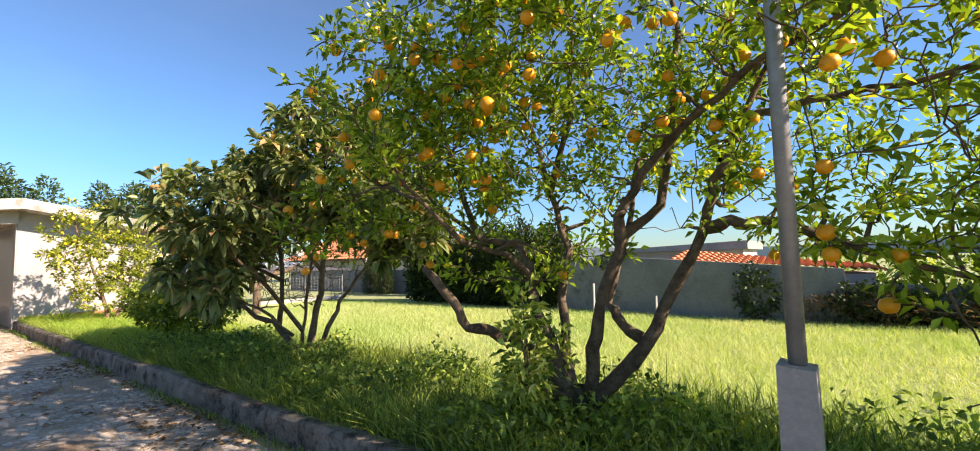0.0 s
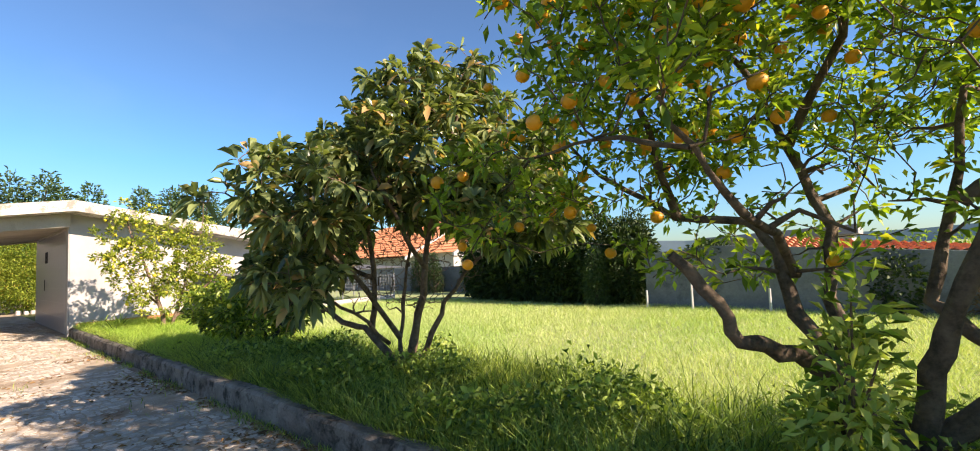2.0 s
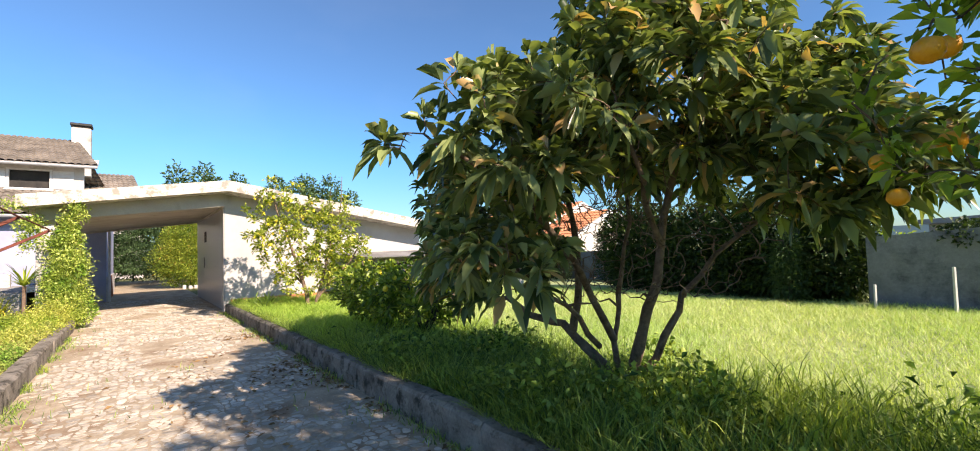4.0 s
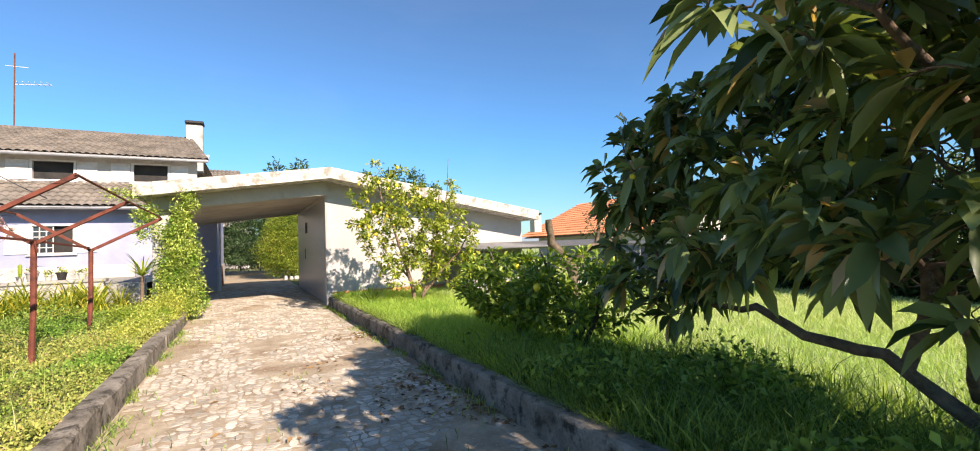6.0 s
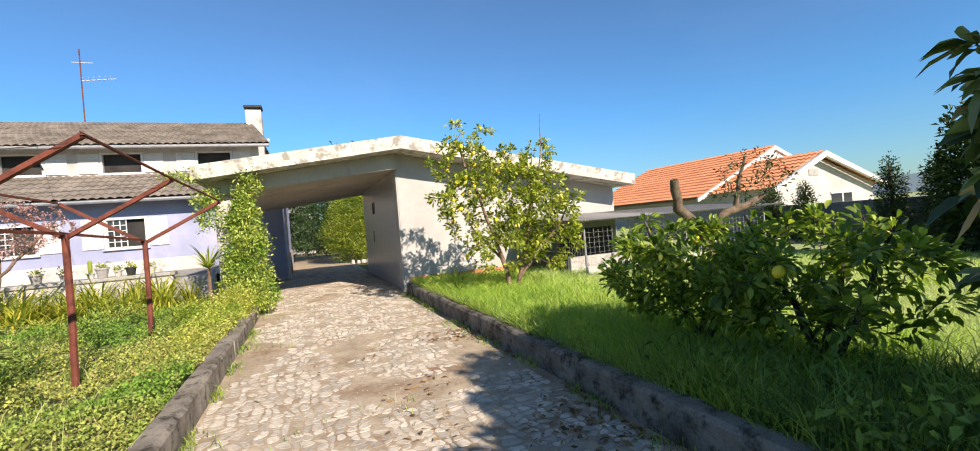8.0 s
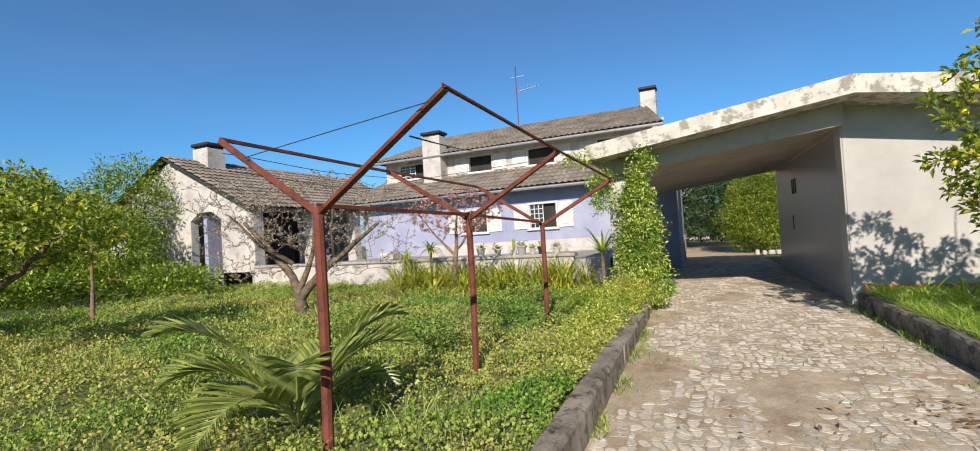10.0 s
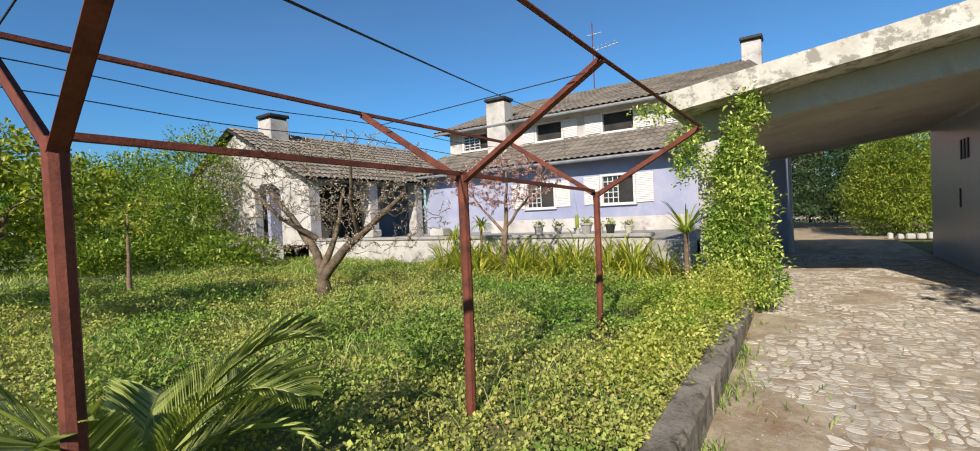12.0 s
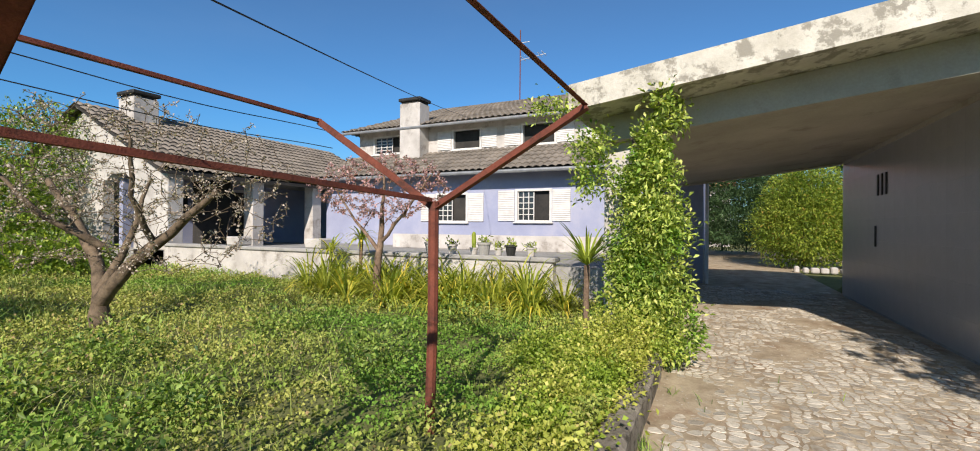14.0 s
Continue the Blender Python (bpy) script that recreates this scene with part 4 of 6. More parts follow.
def pen():
    o = Vector((-16.1, 5.73, 0.2))
    t = thing("dog_pen", o, "wire-mesh pen with a corrugated sheet roof beside the garage", "pen")

    def sh(g):
        g.v = [tuple(Vector(v) - o) for v in g.v]
        return g
    y0, y1, x0, x1 = 5.73, 11.2, -16.1, -18.8
    for x, y in ((x0, y0), (x0, 7.15), (x0, 9.0), (x0, y1), (x1, y0), (x1, y1)):
        part("post", sh(Geo().tube([(x, y, 0.1), (x, y, 1.42)], 0.025, 8)), "zinc", t)
    part("rail", sh(Geo().tube([(x0, y0, 1.38), (x0, y1, 1.38)], 0.02, 6)), "zinc", t)
    part("side_rail", sh(Geo().tube([(x0, y0, 1.38), (x1, y0, 1.38)], 0.02, 6)), "zinc", t)
    vs, fs = [], []
    n = 240
    for i in range(n):
        y = y0 - 0.3 + (y1 - y0 + 0.6) * i / (n - 1)
        h = 0.02 * math.sin(i * 2.1)
        vs += [(x0 + 0.35, y, 1.40 + h), (x1, y, 1.56 + h)]
    fs = [(2 * i, 2 * i + 1, 2 * i + 3, 2 * i + 2) for i in range(n - 1)]
    part("sheet_roof", sh(Geo().add(vs, fs)), "concrete", t, "grey corrugated sheet roof")
    part("low_wall", sh(Geo().box(x0 - 0.9, x0 - 0.75, 5.8, 7.6, 0.1, 0.55, 0.01)), "pale_wall", t)
    part("kerb", sh(Geo().box(x0 - 0.05, x0 + 0.05, y0, y1, 0.1, 0.40, 0.01)), "white_wall", t)
    part("inner_screen", sh(Geo().box(x0 - 1.3, x0 - 1.27, 5.8, 7.35, 0.2, 1.2)), "black_metal", t, "dark sheeting inside the pen")
    g = Geo()
    for k in range(46):
        y = y0 + (y1 - y0) * k / 45
        g.tube([(x0, y, 0.22), (x0, y, 1.36)], 0.003, 3, caps=False)
    for k in range(11):
        z = 0.25 + 0.11 * k
        g.tube([(x0, y0, z), (x0, y1, z)], 0.003, 3, caps=False)
        g.tube([(x0, y0, z), (x1, y0, z)], 0.003, 3, caps=False)
    for k in range(26):
        x = x0 + (x1 - x0) * k / 25
        g.tube([(x, y0, 0.22), (x, y0, 1.36)], 0.003, 3, caps=False)
    part("wire_mesh", sh(g), "zinc", t, "galvanised wire mesh")


pen()

# ---- lamp post on a concrete block ----
lp = thing("lamp_post", (-0.2, 2.34, 0), "grey steel pole on a tall concrete block", "lamp post")
part("block", Geo().prism([(-0.078, -0.1), (0.08, -0.1), (0.066, 1.13), (-0.07, 1.145)], "y", -0.085, 0.08), "concrete", lp, "rough concrete footing block")
part("pole", Geo().tube([(0, 0, 1.14), (0, 0.005, 2.6), (0.01, 0.01, 4.3)], [0.036, 0.034, 0.032], 12), "zinc", lp, smooth=True)
# ---- trees ----
orange = fruit_mesh("orange", 0.045, "orange_fruit")
loquat = fruit_mesh("loquat", 0.02, "lemon_fruit")
lemon = fruit_mesh("lemon", 0.036, "lemon_fruit", 0.25)

def hedge(name, label, category, blobs, leaf, seed, count, size=(0.08, 0.16), width=0.4, kind="", stems=True, shag=0.02, lumps=1.0):
    """A leafy mass: leaves all through its lumpy blobs, on a dim inner body of twigs."""
    rng = np.random.default_rng(seed)
    root = np.array([blobs[0][0][0], blobs[0][0][1], 0.1])
    t = thing(name, root, label, category, kind=kind)
    w = np.array([b[1][0] * b[1][1] + b[1][0] * b[1][2] for b in blobs])
    pick = rng.choice(len(blobs), count, p=w / w.sum())
    d = unit(rng.normal(size=(count, 3)))
    lump = np.array([1 + lumps * 0.3 * noise.noise(tuple(v * 2.6 + k)) + lumps * 0.2 * noise.noise(tuple(v * 6 + k)) for v, k in zip(d, pick)])
    p = np.array([blobs[k][0] for k in pick]) + d * np.array([blobs[k][1] for k in pick]) * (lump * rng.uniform(0.3, 1.06, count) ** 0.6)[:, None]
    p = p + rng.normal(size=p.shape) * shag
    keep = p[:, 2] > 0.12
    p, d = p[keep] - root, d[keep]
    way = d + rng.normal(size=d.shape) * 0.7 + np.array([0, 0, 0.4])
    part("crown", leaves_mesh("crown", p, way, rng.uniform(size[0], size[1], len(p)), width, leaf, rng), leaf, t)
    g = Geo()
    for c, r in blobs if stems else ():
        c = np.array(c) - root
        for k in range(5):
            a = unit(rng.normal(size=(1, 3)))[0]
            g.tube([(c[0], c[1], max(0, c[2] - r[2])), tuple(c), tuple(c + a * np.array(r) * 0.8)], [0.06, 0.04, 0.01], 5)
    if stems:
        part("trunk", g, "bark_dark", t)
    return t


B = (-1.74, 3.33, 0.1)
tree("orange_tree", "old orange tree with many ripe fruits and a low forked trunk", "tree", [
    ([B, (-1.74, 3.33, 0.35), (-1.70, 3.33, 0.62)], 0.12, 0.085),
    ([(-1.78, 3.38, 0.5), (-1.93, 3.18, 0.8), (-2.05, 3.0, 0.98), (-2.18, 2.85, 1.06), (-2.27, 2.67, 1.1), (-2.35, 2.6, 1.3), (-2.52, 2.46, 1.56)], 0.058, 0.028),
    ([(-1.73, 3.32, 0.52), (-1.82, 3.18, 0.56), (-1.92, 3.06, 0.64), (-2.0, 2.96, 0.73)], 0.055, 0.04),
    ([(-1.79, 3.33, 0.5), (-1.96, 3.36, 0.86), (-2.13, 3.4, 1.18), (-2.21, 3.43, 1.53), (-2.37, 3.46, 1.74), (-2.82, 3.5, 1.81), (-3.4, 3.5, 2.2), (-3.8, 3.4, 2.7)], 0.058, 0.009),
    ([(-1.82, 3.4, 0.5), (-1.91, 3.48, 0.89), (-1.96, 3.57, 1.27), (-1.94, 3.65, 1.68), (-2.14, 3.73, 2.24), (-2.4, 3.82, 2.86), (-2.72, 3.9, 3.43)], 0.05, 0.015),
    ([(-1.64, 3.33, 0.5), (-1.56, 3.28, 0.91), (-1.47, 3.22, 1.23), (-1.3, 3.17, 1.66), (-1.21, 3.12, 1.99), (-0.98, 3.06, 2.25), (-0.67, 3.01, 2.47), (-0.33, 2.95, 2.68), (0.2, 2.8, 2.85)], 0.058, 0.014),
    ([(-1.62, 3.33, 0.5), (-1.36, 3.34, 0.79), (-1.18, 3.35, 0.97), (-1.0, 3.36, 1.36), (-0.76, 3.37, 1.78), (-0.69, 3.38, 2.11), (-0.49, 3.39, 2.46), (-0.26, 3.4, 3.0)], 0.068, 0.016),
    ([(-0.76, 3.36, 1.78), (-0.59, 3.35, 1.82), (-0.38, 3.34, 1.82), (-0.03, 3.32, 1.67), (0.27, 3.31, 1.53), (0.5, 3.3, 1.45)], 0.045, 0.012),
    ([(0.27, 3.31, 1.53), (0.42, 3.25, 1.3), (0.5, 3.15, 0.95), (0.62, 3.05, 0.65)], 0.007, 0.003),
    ([(-1.18, 3.36, 0.97), (-1.4, 3.44, 1.09), (-1.52, 3.52, 1.24), (-1.41, 3.6, 1.76), (-1.3, 3.7, 2.4)], 0.05, 0.018),
    ([(-0.49, 3.3, 2.44), (-0.12, 3.27, 2.48), (0.31, 3.23, 2.47), (0.8, 3.1, 2.5)], 0.03, 0.01),
    ([(-1.38, 3.5, 1.76), (-1.1, 3.55, 1.98), (-1.0, 3.6, 2.59), (-0.94, 3.65, 3.27), (-0.98, 3.7, 3.9)], 0.04, 0.015),
    ([(-2.82, 3.5, 1.81), (-2.9, 3.3, 2.4), (-3.1, 3.2, 3.1)], 0.035, 0.012),
    ([(-2.12, 3.4, 1.4), (-2.14, 3.0, 1.62), (-2.19, 2.53, 1.75), (-2.31, 2.2, 2.03), (-2.42, 2.0, 2.3)], 0.03, 0.010),
    ([(-2.14, 3.73, 2.24), (-1.8, 3.5, 2.8), (-1.6, 3.2, 3.4)], 0.035, 0.012),
    ([(-2.31, 2.2, 2.03), (-2.8, 2.3, 2.2), (-3.3, 2.45, 2.2), (-3.7, 2.6, 2.05)], 0.014, 0.006),
], [((-2.0, 3.5, 2.85), (1.5, 1.4, 0.95)), ((-3.1, 3.1, 2.95), (0.9, 1.0, 0.65)), ((-2.5, 3.0, 2.7), (0.9, 0.9, 0.7)), ((-3.2, 3.8, 2.7), (0.8, 0.8, 0.6)), ((-0.4, 1.7, 3.7), (1.6, 0.9, 0.55)), ((1.3, 1.8, 3.5), (1.3, 0.9, 0.6)), ((0.5, 1.2, 3.9), (1.6, 0.7, 0.5)), ((0.2, 1.7, 3.8), (1.7, 0.8, 0.5)), ((-3.65, 2.6, 2.0), (0.5, 0.75, 0.45)), ((-3.6, 2.8, 2.2), (0.55, 0.6, 0.45)), ((-2.7, 2.3, 2.9), (0.8, 0.7, 0.5)), ((-0.8, 4.9, 2.7), (1.3, 0.9, 0.7)), ((0.7, 4.8, 2.4), (1.0, 0.8, 0.6)), ((-2.5, 2.1, 2.75), (0.8, 0.7, 0.6)), ((0.2, 3.3, 2.35), (1.3, 1.1, 0.85)), ((0.75, 3.3, 1.65), (0.8, 0.7, 0.55)), ((-2.4, 3.6, 1.75), (1.1, 0.9, 0.45)),
    ((-1.2, 3.4, 3.5), (1.7, 1.4, 0.9)), ((0.1, 2.3, 2.75), (0.6, 0.5, 0.4)), ((0.6, 3.1, 0.9), (0.3, 0.25, 0.4)), ((1.6, 3.6, 1.9), (0.9, 0.9, 0.8)), ((0.7, 2.9, 2.7), (1.0, 0.9, 0.6)), ((-2.6, 3.0, 3.5), (1.3, 1.1, 0.6)), ((-1.4, 2.2, 3.5), (1.5, 0.7, 0.5)), ((0.6, 2.1, 3.3), (1.2, 0.7, 0.5))],
    11, "orange_leaf", "bark", twigs=1950, per=19, size=(0.05, 0.10), width=0.45, fruit=orange, fruits=300, fruit_name="orange", spread=0.09, twig_r=0.017,
    bare=[((0.6, 3.0, 2.4), (1.3, 1.0, 0.8)), ((-1.6, 3.4, 2.6), (1.8, 1.2, 1.0)), ((0.55, 3.1, 0.9), (0.3, 0.25, 0.35))], bare_twigs=300)
x, y = 3.3, 3.6
tree("orange_tree", "second old orange tree farther along the field's edge", "tree", [
    ([(x, y, 0.1), (x, y, 0.6), (x - 0.4, y - 0.1, 1.1), (x - 0.8, y - 0.2, 1.9), (x - 1.2, y - 0.3, 2.5)], 0.11, 0.02),
    ([(x, y, 0.5), (x + 0.3, y + 0.1, 1.1), (x + 0.6, y + 0.2, 2.0), (x + 0.9, y + 0.1, 2.7)], 0.08, 0.02),
    ([(x, y, 0.55), (x, y - 0.3, 1.2), (x + 0.1, y - 0.6, 2.0), (x, y - 0.9, 2.7)], 0.07, 0.02),
], [((x, y, 2.4), (1.9, 1.6, 1.0)), ((x - 0.2, y - 0.4, 3.2), (1.4, 1.2, 0.6)), ((x - 0.8, y, 1.7), (1.0, 1.0, 0.5)), ((x - 0.2, y - 1.8, 3.1), (1.4, 0.9, 0.6)), ((x - 0.9, y + 1.2, 2.6), (1.2, 0.9, 0.7))], 16, "orange_leaf", "bark", twigs=620, per=34, size=(0.06, 0.11), fruit=orange, fruits=60, fruit_name="orange", twig_r=0.016)
# a leafy sucker and ivy on the old trunk
suckers = hedge("trunk_suckers", "bright young shoots and ivy round the orange trunk", "shoots",
      [((-1.85, 2.78, 0.95), (0.17, 0.17, 0.28)), ((-1.8, 2.72, 1.25), (0.10, 0.10, 0.2)), ((-1.95, 2.9, 0.7), (0.2, 0.16, 0.16)), ((-1.74, 3.33, 0.35), (0.15, 0.15, 0.25)), ((-1.9, 3.36, 0.8), (0.10, 0.10, 0.25))], "vine_leaf", 15, 1000, (0.05, 0.11), 0.42, stems=False)

for dx, dy, top in ((0.0, -0.02, 1.35), (-0.08, 0.05, 1.15), (0.07, 0.04, 1.05), (-0.12, 0.12, 0.85)):
    part("stem", Geo().tube([Vector(p) - suckers.location for p in ((-1.9, 2.98, 0.62), (-1.87 + dx * 0.5, 2.86 + dy * 0.5, 0.8), (-1.83 + dx, 2.75 + dy, top))], [0.012, 0.009, 0.004], 5), "bark_pale", suckers)

B = (-6.24, 3.75, 0.1)
tree("loquat_tree", "rounded loquat tree with large leathery leaves and several stems", "tree", [
    ([B, (-6.27, 3.75, 0.25), (-6.45, 3.66, 0.43), (-6.8, 3.57, 0.79), (-7.2, 3.5, 0.84), (-7.5, 3.43, 1.0), (-7.85, 3.46, 0.98), (-8.2, 3.42, 1.25), (-8.6, 3.4, 1.7)], 0.06, 0.008),
    ([(-6.72, 3.6, 0.72), (-6.57, 3.58, 1.15), (-6.61, 3.55, 1.71), (-6.7, 3.52, 2.36), (-7.03, 3.5, 3.16)], 0.042, 0.016),
    ([(-6.26, 3.75, 0.2), (-6.36, 3.76, 0.66), (-6.28, 3.77, 1.07), (-6.15, 3.79, 1.75), (-6.27, 3.8, 3.02)], 0.032, 0.014),
    ([(-6.22, 3.75, 0.2), (-6.03, 3.74, 0.83), (-5.86, 3.73, 1.22), (-5.77, 3.72, 1.73), (-5.5, 3.71, 2.51), (-5.15, 3.7, 3.15)], 0.055, 0.016),
    ([(-6.2, 3.78, 0.22), (-5.92, 3.9, 0.72), (-5.8, 4.0, 1.07), (-5.4, 4.15, 1.57), (-4.9, 4.3, 1.95)], 0.038, 0.014),
    ([(-6.6, 3.56, 1.4), (-7.1, 3.2, 1.7), (-7.6, 2.9, 2.1)], 0.03, 0.012),
    ([(-5.8, 3.73, 1.5), (-5.6, 3.2, 2.0), (-5.5, 2.8, 2.5)], 0.03, 0.012),
    ([(-6.36, 3.76, 0.66), (-6.2, 3.2, 1.3), (-6.05, 2.5, 1.85), (-6.1, 2.0, 2.15), (-6.15, 1.7, 2.28)], 0.035, 0.008),
    ([(-6.45, 3.66, 0.6), (-6.3, 3.1, 1.05), (-6.2, 2.5, 1.35), (-6.15, 2.0, 1.45)], 0.028, 0.008),
], [((-5.95, 3.65, 2.75), (1.3, 1.1, 0.75)), ((-5.9, 2.3, 2.3), (0.8, 0.64, 0.5)), ((-6.2, 1.65, 2.32), (0.28, 0.26, 0.2)), ((-5.85, 1.7, 2.6), (0.18, 0.2, 0.14)), ((-6.1, 2.3, 1.5), (0.5, 0.45, 0.32)), ((-5.75, 3.9, 3.6), (0.85, 0.85, 0.48)), ((-5.2, 4.6, 2.95), (0.75, 0.75, 0.6)), ((-5.0, 4.3, 2.2), (0.8, 0.8, 0.5)),
    ((-7.6, 3.35, 2.1), (0.9, 0.75, 0.6)), ((-8.3, 3.3, 1.35), (0.55, 0.5, 0.55)), ((-6.8, 2.7, 1.6), (0.6, 0.6, 0.42)), ((-6.55, 3.5, 2.85), (0.68, 0.7, 0.45)), ((-4.5, 3.9, 2.1), (0.6, 0.7, 0.5)), ((-8.5, 3.2, 2.2), (0.28, 0.28, 0.3))],
    12, "loquat_leaf", "bark_pale", twigs=1000, per=17, size=(0.11, 0.235), width=0.36, droop=0.42, fruit=loquat, fruits=60, fruit_name="loquat_fruit", spread=0.035, along=0.72, keel=True,
    bare=[((-6.1, 3.4, 1.6), (0.9, 0.6, 0.55)), ((-6.3, 3.5, 2.4), (1.2, 1.0, 0.8)), ((-6.0, 3.6, 1.5), (1.2, 0.7, 0.5))], bare_twigs=850)

B = (-15.6, 3.75, 0.1)
tree("lemon_tree", "airy lemon tree with yellow fruits before the garage wall", "tree", [
    ([B, (-15.7, 3.6, 0.8), (-15.8, 3.4, 1.6), (-15.8, 3.1, 2.4), (-15.8, 2.9, 3.1)], 0.055, 0.012),
    ([(-15.6, 3.82, 0.2), (-15.5, 4.0, 0.9), (-15.5, 4.2, 1.7), (-15.5, 4.3, 2.7)], 0.045, 0.012),
    ([(-15.55, 3.85, 0.4), (-15.4, 4.2, 0.9), (-15.3, 4.7, 1.4), (-15.3, 5.0, 1.9)], 0.035, 0.01),
    ([(-15.5, 4.2, 1.7), (-15.5, 4.5, 2.7), (-15.5, 4.55, 3.55)], 0.018, 0.006),
    ([(-15.7, 3.6, 0.8), (-15.8, 3.1, 1.4), (-15.9, 2.8, 2.0)], 0.03, 0.01),
], [((-15.7, 3.7, 1.9), (1.0, 1.25, 1.0)), ((-15.5, 4.4, 1.6), (0.9, 1.0, 0.85)), ((-15.8, 3.2, 2.7), (0.7, 0.8, 0.6)), ((-15.5, 4.3, 2.7), (0.5, 0.6, 0.4)), ((-15.5, 4.55, 3.35), (0.14, 0.14, 0.5)), ((-15.8, 2.95, 3.25), (0.16, 0.16, 0.4)), ((-15.7, 3.55, 3.1), (0.2, 0.2, 0.4)), ((-15.8, 2.5, 2.4), (0.4, 0.4, 0.5)), ((-15.4, 4.6, 0.9), (0.6, 0.6, 0.4)), ((-15.65, 3.5, 1.0), (0.8, 0.7, 0.5))],
    13, "lemon_leaf", "bark_pale", twigs=440, per=21, size=(0.06, 0.12), width=0.5, fruit=lemon, fruits=44, fruit_name="lemon", spread=0.08)

for k, (x, y, h, r) in enumerate(((-10.9, 3.55, 1.05, 0.85), (-9.85, 3.7, 1.0, 0.8))):
    tree("citrus_bush", "low dark-leaved citrus bush in the grass", "bush", [
        ([(x, y, 0.15), (x - 0.1, y, 0.5), (x - 0.3, y - 0.1, 1.0), (x - 0.4, y - 0.2, 1.4)], 0.04, 0.012),
        ([(x + 0.05, y, 0.2), (x + 0.2, y + 0.1, 0.6), (x + 0.4, y + 0.2, 1.2)], 0.035, 0.012),
        ([(x, y, 0.3), (x, y + 0.3, 0.8), (x - 0.1, y + 0.5, 1.3)], 0.03, 0.01),
    ], [((x, y, h - 0.1), (r, r, 0.5)), ((x - 0.3, y - 0.1, h - 0.25), (r * 0.8, r * 0.8, 0.3))], 20 + k, "citrus_dark", "bark_dark",
        twigs=150, per=24, size=(0.06, 0.12), width=0.44, keel=True, fruit=lemon, fruits=4, fruit_name="lemon", group="citrus bushes in the grass")

# a hard-pruned fruit tree beyond the bushes
x, y = -13.6, 6.6
tree("pruned_tree", "hard-pruned old fruit tree with thick bare stubs", "tree", [
    ([(x, y, 0.1), (x, y, 0.8), (x - 0.1, y - 0.1, 1.2), (x - 0.25, y - 0.35, 1.5), (x - 0.2, y - 0.45, 2.0)], 0.12, 0.075),
    ([(x, y, 0.9), (x + 0.1, y + 0.3, 1.35), (x + 0.15, y + 0.8, 1.45), (x + 0.1, y + 1.3, 1.6)], 0.09, 0.05),
    ([(x + 0.1, y + 0.6, 1.4), (x + 0.1, y + 0.7, 1.8), (x + 0.1, y + 0.9, 2.3)], 0.05, 0.02),
], [((x + 0.1, y + 1.0, 1.9), (0.6, 0.8, 0.6))], 31, "hedge_leaf", "bark", twigs=60, per=8, size=(0.05, 0.09))

# blossoming fruit trees in the left garden
x, y = -16.0, -7.1
tree("almond_tree", "spreading leafless fruit tree covered with pale buds", "tree", [
    ([(x, y, 0.15), (x, y, 0.5), (x - 0.15, y - 0.35, 0.95), (x - 0.2, y - 0.9, 1.4), (x - 0.1, y - 1.6, 2.1)], 0.125, 0.04),
    ([(x, y, 0.55), (x - 0.1, y + 0.4, 1.0), (x - 0.3, y + 0.9, 1.4), (x - 0.4, y + 1.6, 1.9)], 0.095, 0.035),
    ([(x - 0.05, y - 0.1, 0.7), (x - 0.3, y, 1.3), (x - 0.6, y - 0.1, 2.1)], 0.07, 0.02),
    ([(x - 0.2, y - 0.4, 1.2), (x + 0.3, y - 0.7, 1.6), (x + 0.7, y - 1.0, 2.2)], 0.05, 0.02),
    ([(x - 0.2, y + 0.7, 1.3), (x + 0.2, y + 1.0, 1.8), (x + 0.3, y + 1.2, 2.4)], 0.04, 0.02),
], [((x - 0.2, y, 2.2), (1.8, 2.4, 0.85)), ((x - 0.2, y - 2.0, 2.5), (1.2, 1.2, 0.7)), ((x - 0.2, y - 1.4, 1.5), (1.3, 1.2, 0.7)), ((x - 0.2, y + 1.4, 1.5), (1.1, 1.2, 0.6))], 41, "bud", "bark", twigs=1000, per=10, size=(0.018, 0.038), width=0.8, spread=0.03)
x, y = -19.0, -5.3
tree("plum_tree", "slim young fruit tree with pinkish blossom", "tree", [
    ([(x, y, 0.15), (x, y, 1.0), (x, y + 0.05, 1.5), (x, y + 0.1, 2.3)], 0.075, 0.02),
    ([(x, y, 1.1), (x, y - 0.5, 1.6), (x, y - 1.0, 2.2)], 0.035, 0.012),
    ([(x, y, 1.2), (x, y + 0.5, 1.7), (x, y + 1.0, 2.3)], 0.035, 0.012),
], [((x, y, 2.15), (0.9, 1.3, 0.55))], 42, "blossom", "bark_pale", twigs=330, per=15, size=(0.02, 0.05), width=0.8, spread=0.03)
